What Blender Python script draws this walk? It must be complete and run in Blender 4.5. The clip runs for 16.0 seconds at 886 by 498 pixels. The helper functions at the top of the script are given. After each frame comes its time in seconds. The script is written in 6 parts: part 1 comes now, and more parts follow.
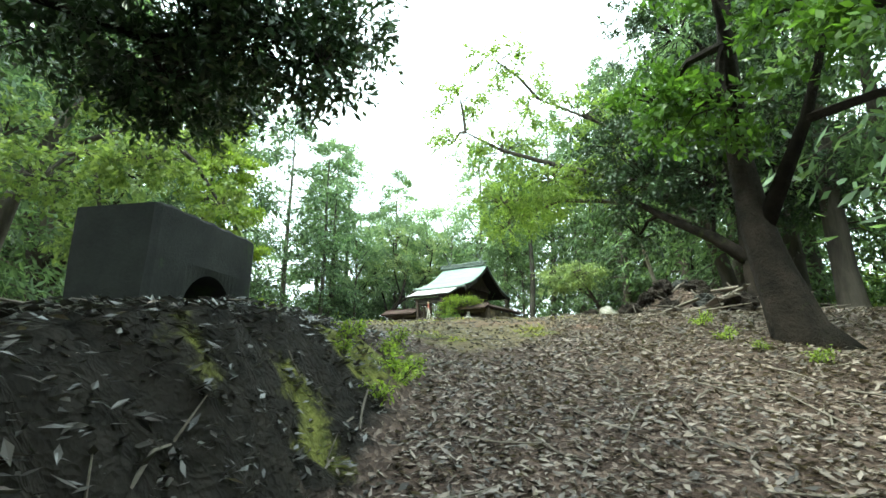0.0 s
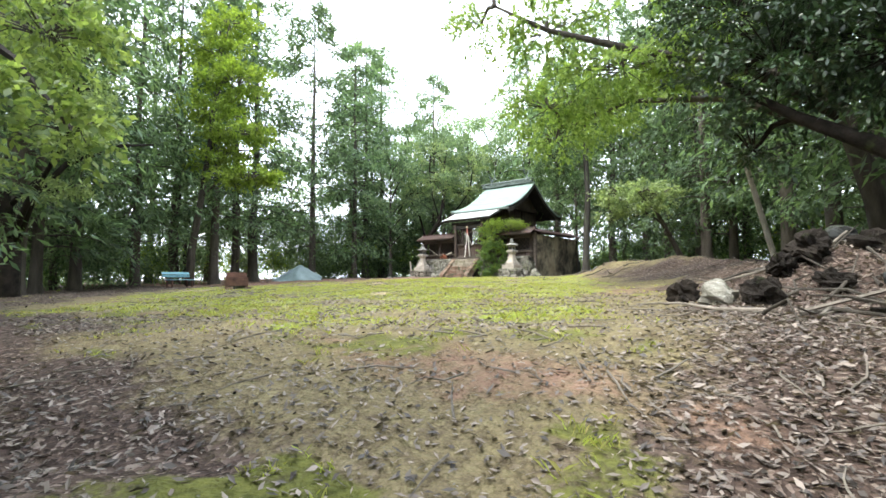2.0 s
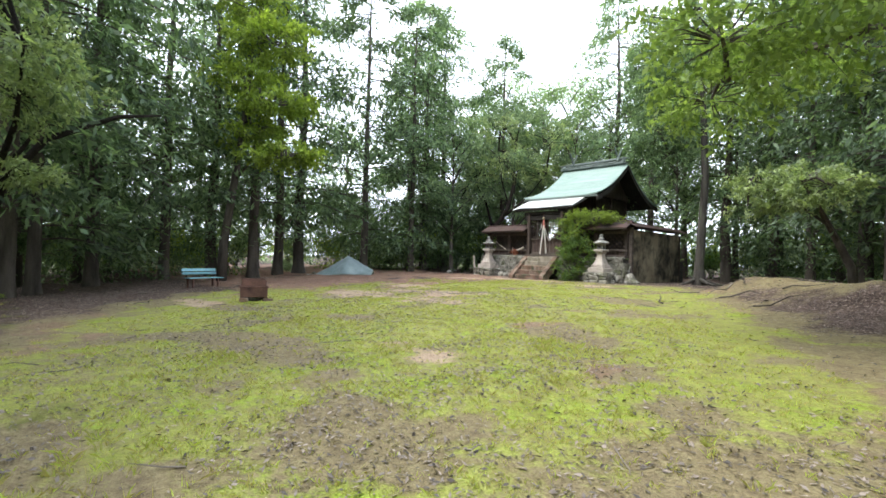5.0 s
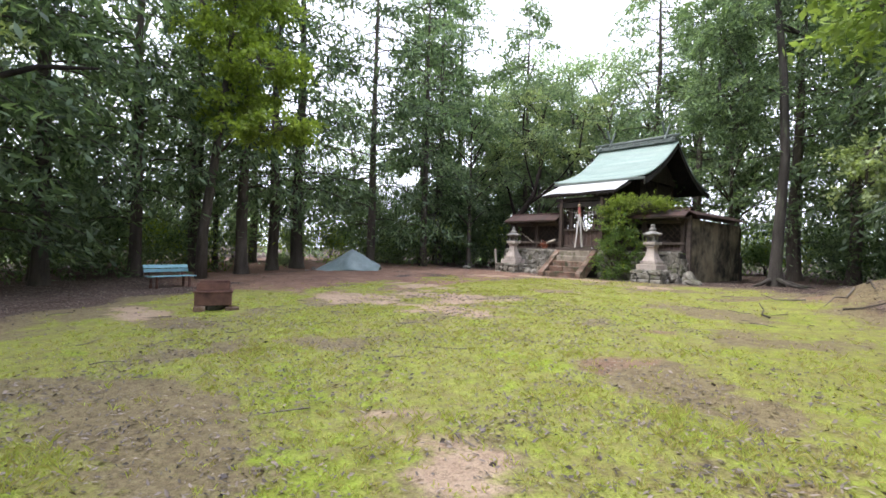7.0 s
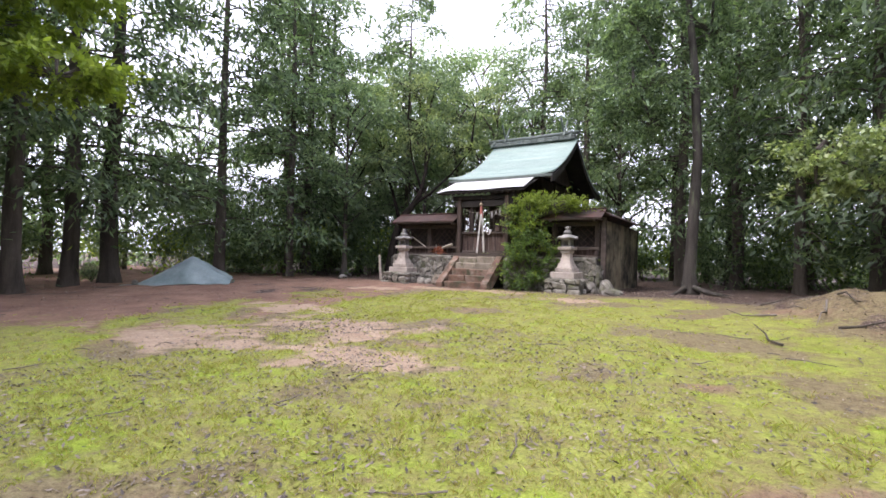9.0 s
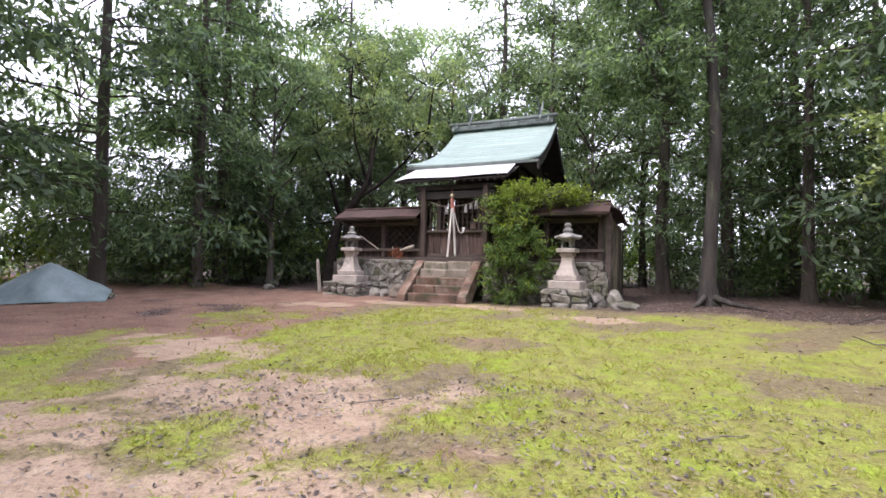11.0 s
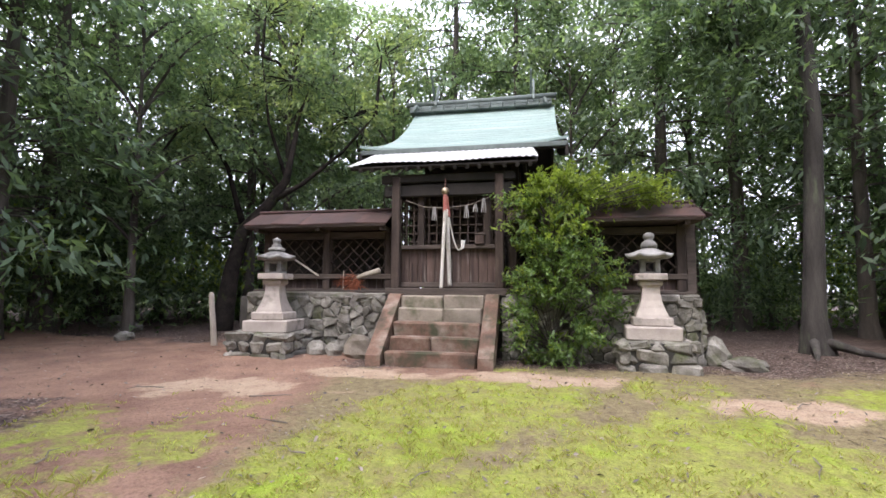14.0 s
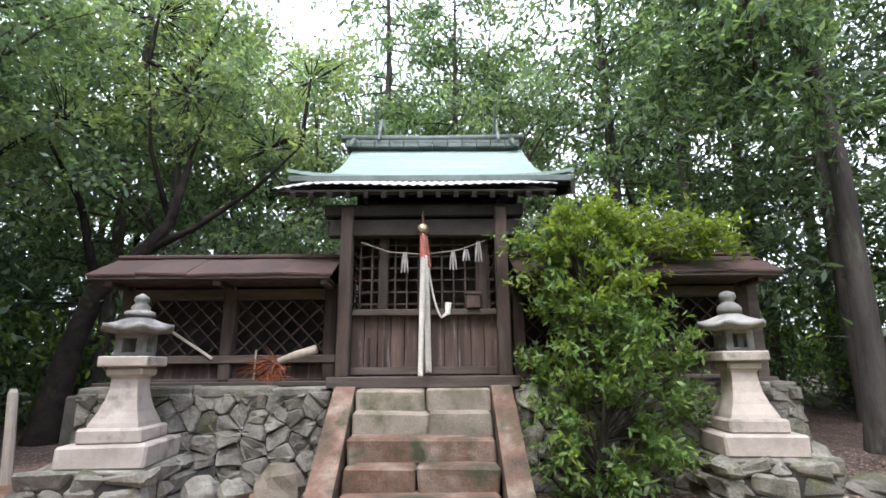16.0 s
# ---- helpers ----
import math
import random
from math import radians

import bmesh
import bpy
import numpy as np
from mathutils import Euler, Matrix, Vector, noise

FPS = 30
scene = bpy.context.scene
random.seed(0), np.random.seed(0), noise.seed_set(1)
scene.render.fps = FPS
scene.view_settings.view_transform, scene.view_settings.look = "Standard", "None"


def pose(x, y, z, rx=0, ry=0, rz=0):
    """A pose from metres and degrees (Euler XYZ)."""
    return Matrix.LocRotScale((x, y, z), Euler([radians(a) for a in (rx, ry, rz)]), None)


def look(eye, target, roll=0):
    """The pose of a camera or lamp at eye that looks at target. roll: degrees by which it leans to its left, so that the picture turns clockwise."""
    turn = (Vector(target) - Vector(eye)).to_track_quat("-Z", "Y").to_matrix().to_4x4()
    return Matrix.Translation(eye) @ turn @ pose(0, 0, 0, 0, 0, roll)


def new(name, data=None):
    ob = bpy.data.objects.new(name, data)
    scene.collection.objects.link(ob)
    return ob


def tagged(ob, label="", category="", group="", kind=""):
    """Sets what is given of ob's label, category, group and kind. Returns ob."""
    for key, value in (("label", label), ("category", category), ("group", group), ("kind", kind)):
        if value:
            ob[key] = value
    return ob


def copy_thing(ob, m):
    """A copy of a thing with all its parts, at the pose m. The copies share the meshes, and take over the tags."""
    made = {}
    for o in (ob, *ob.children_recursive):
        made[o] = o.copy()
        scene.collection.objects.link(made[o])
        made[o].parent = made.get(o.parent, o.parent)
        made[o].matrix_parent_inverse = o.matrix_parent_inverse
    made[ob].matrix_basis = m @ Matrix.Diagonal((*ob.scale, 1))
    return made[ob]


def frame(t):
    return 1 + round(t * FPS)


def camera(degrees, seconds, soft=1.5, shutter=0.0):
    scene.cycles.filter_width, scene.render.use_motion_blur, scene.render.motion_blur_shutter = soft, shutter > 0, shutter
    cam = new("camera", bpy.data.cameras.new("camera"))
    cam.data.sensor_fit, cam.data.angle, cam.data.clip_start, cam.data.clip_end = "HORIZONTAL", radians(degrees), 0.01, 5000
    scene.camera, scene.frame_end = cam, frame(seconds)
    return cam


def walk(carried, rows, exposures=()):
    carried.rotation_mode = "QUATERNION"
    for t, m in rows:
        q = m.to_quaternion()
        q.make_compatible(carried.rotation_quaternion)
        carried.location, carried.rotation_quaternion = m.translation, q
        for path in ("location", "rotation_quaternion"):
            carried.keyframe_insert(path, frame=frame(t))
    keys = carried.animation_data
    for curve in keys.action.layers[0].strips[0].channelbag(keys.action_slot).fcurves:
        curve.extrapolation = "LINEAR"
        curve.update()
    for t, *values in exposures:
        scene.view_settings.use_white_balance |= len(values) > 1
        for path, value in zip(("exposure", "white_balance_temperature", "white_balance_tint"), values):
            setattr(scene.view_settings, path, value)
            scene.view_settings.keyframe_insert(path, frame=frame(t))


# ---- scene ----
# ---------------------------------------------------------------- camera
cam = camera(84.5, 16.0, soft=1.6)
METRES, TILT, LEAN, TURN = 26.1, 14.0, 0.0, 33.0
ROWS = [
    (0.0, 0.0, 0.0, 0.0, -0.0, 0.0, 0.0),
    (0.5, 0.0074, 0.0389, 0.0064, 2.65, -0.63, 1.05),
    (1.0, 0.0149, 0.071, 0.0101, 6.89, -3.58, 2.2),
    (1.5, 0.0199, 0.1012, 0.0109, 7.94, -7.73, 2.43),
    (2.0, 0.0226, 0.1288, 0.011, 5.85, -10.15, 1.76),
    (2.5, 0.0244, 0.1551, 0.0141, 8.09, -7.12, 2.01),
    (3.0, 0.0203, 0.1821, 0.0174, 11.56, -6.01, 2.32),
    (3.5, 0.0175, 0.2078, 0.0141, 14.25, -9.95, 2.61),
    (4.0, 0.0058, 0.2342, 0.0148, 18.7, -11.69, 3.07),
    (4.5, 0.0006, 0.2609, 0.0125, 16.82, -11.42, 2.6),
    (5.0, -0.0081, 0.2867, 0.0092, 13.29, -12.43, 1.72),
    (7.5, -0.0568, 0.4277, -0.0221, 16.33, -13.84, 2.04),
    (8.0, -0.0743, 0.4554, -0.0281, 19.09, -13.19, 2.43),
    (8.5, -0.0816, 0.488, -0.0364, 8.0, -12.96, 0.28),
    (9.0, -0.0924, 0.5215, -0.0449, -0.71, -12.78, -1.54),
    (11.5, -0.1287, 0.6853, -0.0844, -12.27, -10.89, -3.9),
    (12.0, -0.1331, 0.7187, -0.0896, -15.59, -9.39, -4.5),
    (12.5, -0.14, 0.7492, -0.0949, -14.18, -9.53, -4.2),
    (13.0, -0.1456, 0.7816, -0.1037, -13.67, -10.45, -4.11),
    (13.5, -0.1484, 0.8114, -0.1098, -17.56, -9.55, -4.83),
    (14.0, -0.1504, 0.8441, -0.1169, -21.33, -8.34, -5.51),
    (14.5, -0.1509, 0.8741, -0.1232, -24.95, -8.24, -6.06),
    (15.0, -0.1485, 0.9049, -0.1288, -28.08, -6.37, -6.49),
    (15.5, -0.1458, 0.9301, -0.1343, -30.1, -1.58, -6.83),
    (16.0, -0.1402, 0.9526, -0.1393, -32.96, 1.79, -7.18),
]
START = pose(16.83, -23.985, -1.46, 0, 0, TURN) @ pose(0, 0, 0, TILT, LEAN, 0)
walk(cam, [(t, START @ pose(METRES * x, METRES * y, METRES * z, 90 + pitch, roll, yaw)) for t, x, y, z, yaw, pitch, roll in ROWS],
     exposures=[(0.0, 1.85, 6500, -16), (0.7, 1.82, 6500, -9), (1.5, 1.8, 6500, 2), (2.4, 1.68, 6500, 3), (3.1, 1.4, 6500, 3), (4.5, 1.32, 6450, 4), (7.5, 1.18, 6400, 17), (11.5, 1.22, 6400, 23), (14.5, 1.3, 6350, 17), (16.0, 1.45, 6200, 13)])

# ---------------------------------------------------------------- light
world = bpy.data.worlds.new("overcast")
scene.world = world
world.use_nodes = True
wn, wl = world.node_tree.nodes, world.node_tree.links
wbg = wn["Background"]
sky = wn.new("ShaderNodeTexSky")
sky.sky_type = "NISHITA"
sky.sun_disc = False
sky.sun_elevation, sky.sun_rotation = radians(58), radians(205)
sky.dust_density, sky.air_density = 6.0, 1.0
veil = wn.new("ShaderNodeMix")
veil.data_type = "RGBA"
veil.inputs[0].default_value = 0.75
veil.inputs[7].default_value = (9.7, 10.2, 11.8, 1)
wl.new(sky.outputs[0], veil.inputs[6])
wl.new(veil.outputs[2], wbg.inputs[0])
wbg.inputs[1].default_value = 0.15
sun_data = bpy.data.lights.new("sun", "SUN")
sun_data.energy, sun_data.angle, sun_data.color = 1.2, radians(14), (1.0, 0.97, 0.9)
sun = new("sun", sun_data)
sun.matrix_world = look((0, 0, 30), (0 + 5.5, 12.0, 8))

# ---------------------------------------------------------------- materials
MATS = {}


def shader(name):
    m = bpy.data.materials.new(name)
    m.use_nodes = True
    return m, m.node_tree.nodes, m.node_tree.links, m.node_tree.nodes["Principled BSDF"]


def noise_tex(n, l, co, scale, detail=4, rough=0.6):
    t = n.new("ShaderNodeTexNoise")
    t.inputs["Scale"].default_value, t.inputs["Detail"].default_value, t.inputs["Roughness"].default_value = scale, detail, rough
    l.new(co, t.inputs["Vector"])
    return t.outputs["Fac"]


def ramp(n, l, fac, stops):
    r = n.new("ShaderNodeValToRGB")
    while len(r.color_ramp.elements) < len(stops):
        r.color_ramp.elements.new(0.5)
    for e, (p, c) in zip(r.color_ramp.elements, stops):
        e.position, e.color = p, (*c, 1)
    l.new(fac, r.inputs[0])
    return r.outputs[0]


def mixc(n, l, fac, a, b, mode="MIX"):
    m = n.new("ShaderNodeMix")
    m.data_type, m.blend_type = "RGBA", mode
    for sock, v in ((0, fac), (6, a), (7, b)):
        if isinstance(v, (int, float)):
            m.inputs[sock].default_value = v
        elif isinstance(v, tuple):
            m.inputs[sock].default_value = (*v, 1)
        else:
            l.new(v, m.inputs[sock])
    return m.outputs[2]


def bump(n, l, bsdf, height, strength, dist):
    b = n.new("ShaderNodeBump")
    b.inputs["Strength"].default_value, b.inputs["Distance"].default_value = strength, dist
    l.new(height, b.inputs["Height"])
    l.new(b.outputs[0], bsdf.inputs["Normal"])


def surface(name, stops, big=3.0, small=40.0, rough=0.85, metal=0.0, relief=0.4, dist=0.01, spots=None, vary=0.25, stretch=(1, 1, 1), spec=0.4):
    """A weathered surface: stops over a coarse noise, fine grain over it, spots of a second stuff, chance per object."""
    if name in MATS:
        return MATS[name]
    m, n, l, b = shader(name)
    tc = n.new("ShaderNodeTexCoord")
    mp = n.new("ShaderNodeMapping")
    mp.inputs["Scale"].default_value = stretch
    l.new(tc.outputs["Object"], mp.inputs[0])
    info = n.new("ShaderNodeObjectInfo")
    add = n.new("ShaderNodeVectorMath")
    scl = n.new("ShaderNodeVectorMath")
    scl.operation = "SCALE"
    comb = n.new("ShaderNodeCombineXYZ")
    for k in range(3):
        l.new(info.outputs["Random"], comb.inputs[k])
    l.new(comb.outputs[0], scl.inputs[0])
    scl.inputs["Scale"].default_value = 37.0
    l.new(mp.outputs[0], add.inputs[0])
    l.new(scl.outputs[0], add.inputs[1])
    co = add.outputs[0]
    c = ramp(n, l, noise_tex(n, l, co, big, 5), stops)
    fine = noise_tex(n, l, co, small, 6, 0.7)
    c = mixc(n, l, 0.55, c, ramp(n, l, fine, [(0.25, (0.35, 0.35, 0.35)), (0.75, (1.0, 1.0, 1.0))]), "MULTIPLY")
    if vary:
        v = n.new("ShaderNodeMapRange")
        v.inputs["To Min"].default_value, v.inputs["To Max"].default_value = 1 - vary, 1 + vary
        l.new(info.outputs["Random"], v.inputs["Value"])
        c = mixc(n, l, 1.0, c, v.outputs[0], "MULTIPLY")
    if spots:
        col, scale, lo, hi = spots
        c = mixc(n, l, ramp(n, l, noise_tex(n, l, co, scale, 6, 0.65), [(lo, (0, 0, 0)), (hi, (1, 1, 1))]), c, col)
    l.new(c, b.inputs["Base Color"])
    b.inputs["Roughness"].default_value, b.inputs["Metallic"].default_value = rough, metal
    b.inputs["Specular IOR Level"].default_value = spec
    bump(n, l, b, fine, relief, dist)
    MATS[name] = m
    return m


def leaf_mat(name, dark, light, trans=0.35, rough=0.5, spec=0.4):
    m, n, l, b = shader(name)
    geo = n.new("ShaderNodeNewGeometry")
    info = n.new("ShaderNodeObjectInfo")
    c = ramp(n, l, geo.outputs["Random Per Island"], [(0.0, dark), (0.8, light), (1.0, tuple(1.35 * v for v in light))])
    v = n.new("ShaderNodeMapRange")
    v.inputs["To Min"].default_value, v.inputs["To Max"].default_value = 0.75, 1.25
    l.new(info.outputs["Random"], v.inputs["Value"])
    c = mixc(n, l, 1.0, c, v.outputs[0], "MULTIPLY")
    l.new(c, b.inputs["Base Color"])
    b.inputs["Roughness"].default_value = rough
    b.inputs["Specular IOR Level"].default_value = spec
    tr = n.new("ShaderNodeBsdfTranslucent")
    l.new(mixc(n, l, 1.0, c, (1.3, 1.35, 0.6), "MULTIPLY"), tr.inputs["Color"])
    mx = n.new("ShaderNodeMixShader")
    mx.inputs[0].default_value = trans
    l.new(b.outputs[0], mx.inputs[1])
    l.new(tr.outputs[0], mx.inputs[2])
    l.new(mx.outputs[0], n["Material Output"].inputs["Surface"])
    return m


CEDAR = leaf_mat("cypress_spray", (0.045, 0.075, 0.05), (0.17, 0.245, 0.16), 0.55)
BROAD = leaf_mat("broad_leaf", (0.11, 0.165, 0.12), (0.24, 0.325, 0.225), 0.58)
BRIGHT = leaf_mat("young_leaf", (0.14, 0.20, 0.045), (0.29, 0.38, 0.08), 0.55)
DARKLEAF = leaf_mat("evergreen_leaf", (0.018, 0.035, 0.016), (0.045, 0.08, 0.035), 0.15, 0.3, 0.6)
SHRUB = leaf_mat("shrub_leaf", (0.055, 0.10, 0.035), (0.15, 0.235, 0.07), 0.4, 0.4)
BLADE = leaf_mat("grass_blade", (0.36, 0.30, 0.15), (0.34, 0.385, 0.105), 0.45, 0.8, 0.1)
DRY = leaf_mat("dry_leaf", (0.024, 0.018, 0.016), (0.245, 0.20, 0.172), 0.1, 0.5, 0.5)
# glossier fallen leaf, darkened in colour for the shaded bank
SHADED_LEAF = leaf_mat("shaded_leaf", (0.010, 0.009, 0.008), (0.085, 0.077, 0.070), 0.05, 0.32, 0.6)
BARK = surface("bark", [(0.3, (0.05, 0.042, 0.035)), (0.7, (0.14, 0.12, 0.10))], 2.0, 18, 0.95, relief=0.9, dist=0.03, stretch=(3, 3, 0.5), vary=0.2)
GREYBARK = surface("grey_bark", [(0.3, (0.042, 0.037, 0.032)), (0.7, (0.115, 0.103, 0.09))], 2.0, 20, 0.95, relief=0.8, dist=0.03, stretch=(3, 3, 0.5), spots=((0.10, 0.12, 0.07), 1.5, 0.55, 0.7))
TIMBER = surface("old_timber", [(0.3, (0.034, 0.025, 0.021)), (0.7, (0.098, 0.070, 0.056))], 2.5, 30, 0.9, relief=0.6, dist=0.006, stretch=(4, 4, 0.6), vary=0.2)
TIMBERX = surface("old_timber_beam", [(0.3, (0.048, 0.038, 0.032)), (0.7, (0.13, 0.102, 0.085))], 2.5, 30, 0.9, relief=0.6, dist=0.006, stretch=(0.6, 4, 4), vary=0.2)
BOARD = surface("door_board", [(0.3, (0.042, 0.028, 0.024)), (0.7, (0.125, 0.082, 0.067))], 2.0, 35, 0.85, relief=0.5, dist=0.004, stretch=(5, 5, 0.4), spots=((0.24, 0.22, 0.20), 4.0, 0.56, 0.74), vary=0.2)
GRANITE = surface("granite", [(0.3, (0.34, 0.295, 0.26)), (0.7, (0.56, 0.495, 0.44))], 3.0, 110, 0.88, relief=0.5, dist=0.006, spots=((0.13, 0.125, 0.105), 3.5, 0.56, 0.74), vary=0.08)
GRANITE_DARK = surface("weathered_granite", [(0.3, (0.13, 0.13, 0.12)), (0.7, (0.34, 0.33, 0.31))], 4.0, 90, 0.9, relief=0.6, dist=0.006, spots=((0.55, 0.54, 0.50), 9.0, 0.62, 0.72))
RUBBLE = surface("rubble_stone", [(0.25, (0.11, 0.105, 0.09)), (0.5, (0.25, 0.235, 0.20)), (0.75, (0.46, 0.44, 0.395))], 4.0, 40, 0.95, relief=1.0, dist=0.025, spots=((0.085, 0.095, 0.04), 2.2, 0.52, 0.68), vary=0.35)
REDSTONE = surface("reddish_step_stone", [(0.3, (0.08, 0.062, 0.046)), (0.48, (0.20, 0.12, 0.085)), (0.68, (0.33, 0.265, 0.215))], 2.6, 50, 0.92, relief=0.9, dist=0.014, spots=((0.06, 0.062, 0.036), 3.0, 0.50, 0.66))
MORTAR = surface("wall_core", [(0.3, (0.035, 0.034, 0.03)), (0.7, (0.09, 0.085, 0.075))], 5, 60, 1.0, relief=0.8, dist=0.01)
COPPER = surface("verdigris_copper", [(0.3, (0.26, 0.365, 0.33)), (0.7, (0.36, 0.455, 0.415))], 1.0, 22, 0.7, 0.0, relief=0.15, dist=0.003, spots=((0.33, 0.30, 0.25), 0.8, 0.6, 0.82), spec=0.3, vary=0.05)
COPPER_DARK = surface("dull_copper", [(0.3, (0.09, 0.11, 0.10)), (0.7, (0.19, 0.23, 0.21))], 3, 30, 0.6, relief=0.2, dist=0.004)
ZINC = surface("pale_corrugated_sheet", [(0.3, (0.74, 0.74, 0.74)), (0.7, (0.86, 0.86, 0.85))], 1.5, 30, 0.45, 0.0, relief=0.05, dist=0.002, spots=((0.45, 0.40, 0.36), 2.0, 0.7, 0.85))
RUSTROOF = surface("rusted_sheet_roof", [(0.3, (0.032, 0.025, 0.023)), (0.7, (0.10, 0.05, 0.042))], 1.6, 30, 0.65, relief=0.35, dist=0.006, spots=((0.30, 0.30, 0.27), 1.1, 0.66, 0.74))
RUST = surface("rust", [(0.3, (0.07, 0.035, 0.028)), (0.7, (0.20, 0.10, 0.075))], 4, 50, 0.85, relief=0.4, dist=0.004)
PLASTER = surface("clay_plaster", [(0.3, (0.26, 0.21, 0.14)), (0.7, (0.42, 0.36, 0.25))], 1.2, 40, 0.95, relief=0.4, dist=0.006, spots=((0.032, 0.029, 0.023), 0.75, 0.40, 0.58))
ROPE = surface("hemp_rope", [(0.3, (0.52, 0.49, 0.44)), (0.7, (0.72, 0.69, 0.63))], 8, 90, 0.95, relief=0.6, dist=0.003)
ROPE_RED = surface("faded_red_cloth", [(0.3, (0.42, 0.12, 0.10)), (0.7, (0.62, 0.28, 0.24))], 8, 90, 0.95, relief=0.4, dist=0.003)
PAPER = surface("white_paper", [(0.3, (0.70, 0.69, 0.66)), (0.7, (0.82, 0.81, 0.78))], 8, 60, 0.9, relief=0.1, dist=0.001)
BLUE = surface("faded_blue_board", [(0.3, (0.16, 0.36, 0.42)), (0.7, (0.30, 0.52, 0.58))], 2, 30, 0.6, relief=0.2, dist=0.003)
TARP = surface("grey_tarpaulin", [(0.3, (0.15, 0.205, 0.21)), (0.7, (0.27, 0.34, 0.345))], 2, 30, 0.45, relief=0.3, dist=0.01)
PALEWOOD = surface("bleached_wood", [(0.3, (0.30, 0.26, 0.21)), (0.7, (0.48, 0.43, 0.36))], 3, 40, 0.9, relief=0.6, dist=0.006, stretch=(4, 4, 0.5))
NEEDLE_RED = surface("withered_branch", [(0.3, (0.13, 0.04, 0.02)), (0.7, (0.30, 0.10, 0.05))], 8, 50, 0.9, relief=0.3, dist=0.003)
DARKSTONE = surface("dark_mossy_stone", [(0.3, (0.022, 0.023, 0.023)), (0.7, (0.06, 0.061, 0.058))], 2.5, 50, 0.9, relief=0.6, dist=0.008, spots=((0.06, 0.085, 0.03), 2.0, 0.6, 0.75))
BRONZE = surface("tarnished_bell", [(0.3, (0.30, 0.24, 0.16)), (0.7, (0.46, 0.38, 0.27))], 5, 40, 0.45, 0.8, relief=0.1, dist=0.002)

# ---------------------------------------------------------------- mesh tools


class Geo:
    """Vertices and faces of one mesh."""

    def __init__(self):
        self.v, self.f, self.n = [], [], 0

    def add(self, verts, faces):
        verts = np.asarray(verts, dtype=float)
        self.v.append(verts)
        self.f += [tuple(i + self.n for i in f) for f in faces]
        self.n += len(verts)
        return self

    def quads(self, verts):
        """Loose four-cornered leaves: verts is (N, 4, 3)."""
        k = len(verts)
        self.v.append(verts.reshape(-1, 3))
        idx = np.arange(k * 4).reshape(-1, 4) + self.n
        self.f += [tuple(r) for r in idx.tolist()]
        self.n += 4 * k
        return self

    def mesh(self, name, material, smooth=False):
        me = bpy.data.meshes.new(name)
        me.from_pydata(np.concatenate(self.v).tolist(), [], self.f)
        me.materials.append(material)
        if smooth:
            me.polygons.foreach_set("use_smooth", [True] * len(me.polygons))
        me.update()
        return me


def thing(name, label, category, group="", at=(0, 0, 0), kind=""):
    ob = new(name)
    ob.location = at
    return tagged(ob, label, category, group, kind)


def part(name, geo, material, parent=None, label="", smooth=False):
    data = geo if isinstance(geo, bpy.types.Mesh) else geo.mesh(name, material, smooth)
    ob = new(name, data)
    if parent is not None:
        ob.parent = parent
    if label:
        tagged(ob, label)
    return ob


def box(c, size, bevel=0.008, rot=None, jitter=0.0, rng=random):
    """A chamfered box as a Geo: 24 corners, centre c."""
    hx, hy, hz = (s / 2 for s in size)
    b = min(bevel, hx * 0.45, hy * 0.45, hz * 0.45)
    vs, fs, ids = [], [], {}
    for sx in (-1, 1):
        for sy in (-1, 1):
            for sz in (-1, 1):
                j = [rng.uniform(-jitter, jitter) for _ in range(3)]
                for ax in range(3):
                    p = [sx * (hx - b), sy * (hy - b), sz * (hz - b)]
                    p[ax] = (sx * hx, sy * hy, sz * hz)[ax]
                    ids[(sx, sy, sz, ax)] = len(vs)
                    vs.append([p[k] + j[k] for k in range(3)])
    for ax in range(3):
        o1, o2 = [(1, 2), (2, 0), (0, 1)][ax]
        for s in (-1, 1):
            loop = []
            for a, bb in ((-1, -1), (1, -1), (1, 1), (-1, 1)):
                k = [0, 0, 0]
                k[ax], k[o1], k[o2] = s, a, bb
                loop.append(ids[(*k, ax)])
            fs.append(tuple(loop if s > 0 else loop[::-1]))
    for ax in range(3):
        o1, o2 = [(1, 2), (2, 0), (0, 1)][ax]
        for a in (-1, 1):
            for bb in (-1, 1):
                ks = []
                for s in (-1, 1):
                    k = [0, 0, 0]
                    k[ax], k[o1], k[o2] = s, a, bb
                    ks.append(tuple(k))
                q = [ids[(*ks[0], o1)], ids[(*ks[1], o1)], ids[(*ks[1], o2)], ids[(*ks[0], o2)]]
                fs.append(tuple(q if a * bb < 0 else q[::-1]))
    for sx in (-1, 1):
        for sy in (-1, 1):
            for sz in (-1, 1):
                t = [ids[(sx, sy, sz, k)] for k in range(3)]
                fs.append(tuple(t if sx * sy * sz > 0 else t[::-1]))
    v = np.array(vs)
    if rot is not None:
        v = v @ np.array(Euler([radians(a) for a in rot]).to_matrix()).T
    g = Geo()
    g.add(v + np.array(c), fs)
    return g


def join(*geos):
    g = Geo()
    for o in geos:
        for v in o.v:
            g.v.append(v)
        g.f += [tuple(i + g.n for i in f) for f in o.f]
        g.n += o.n
    return g


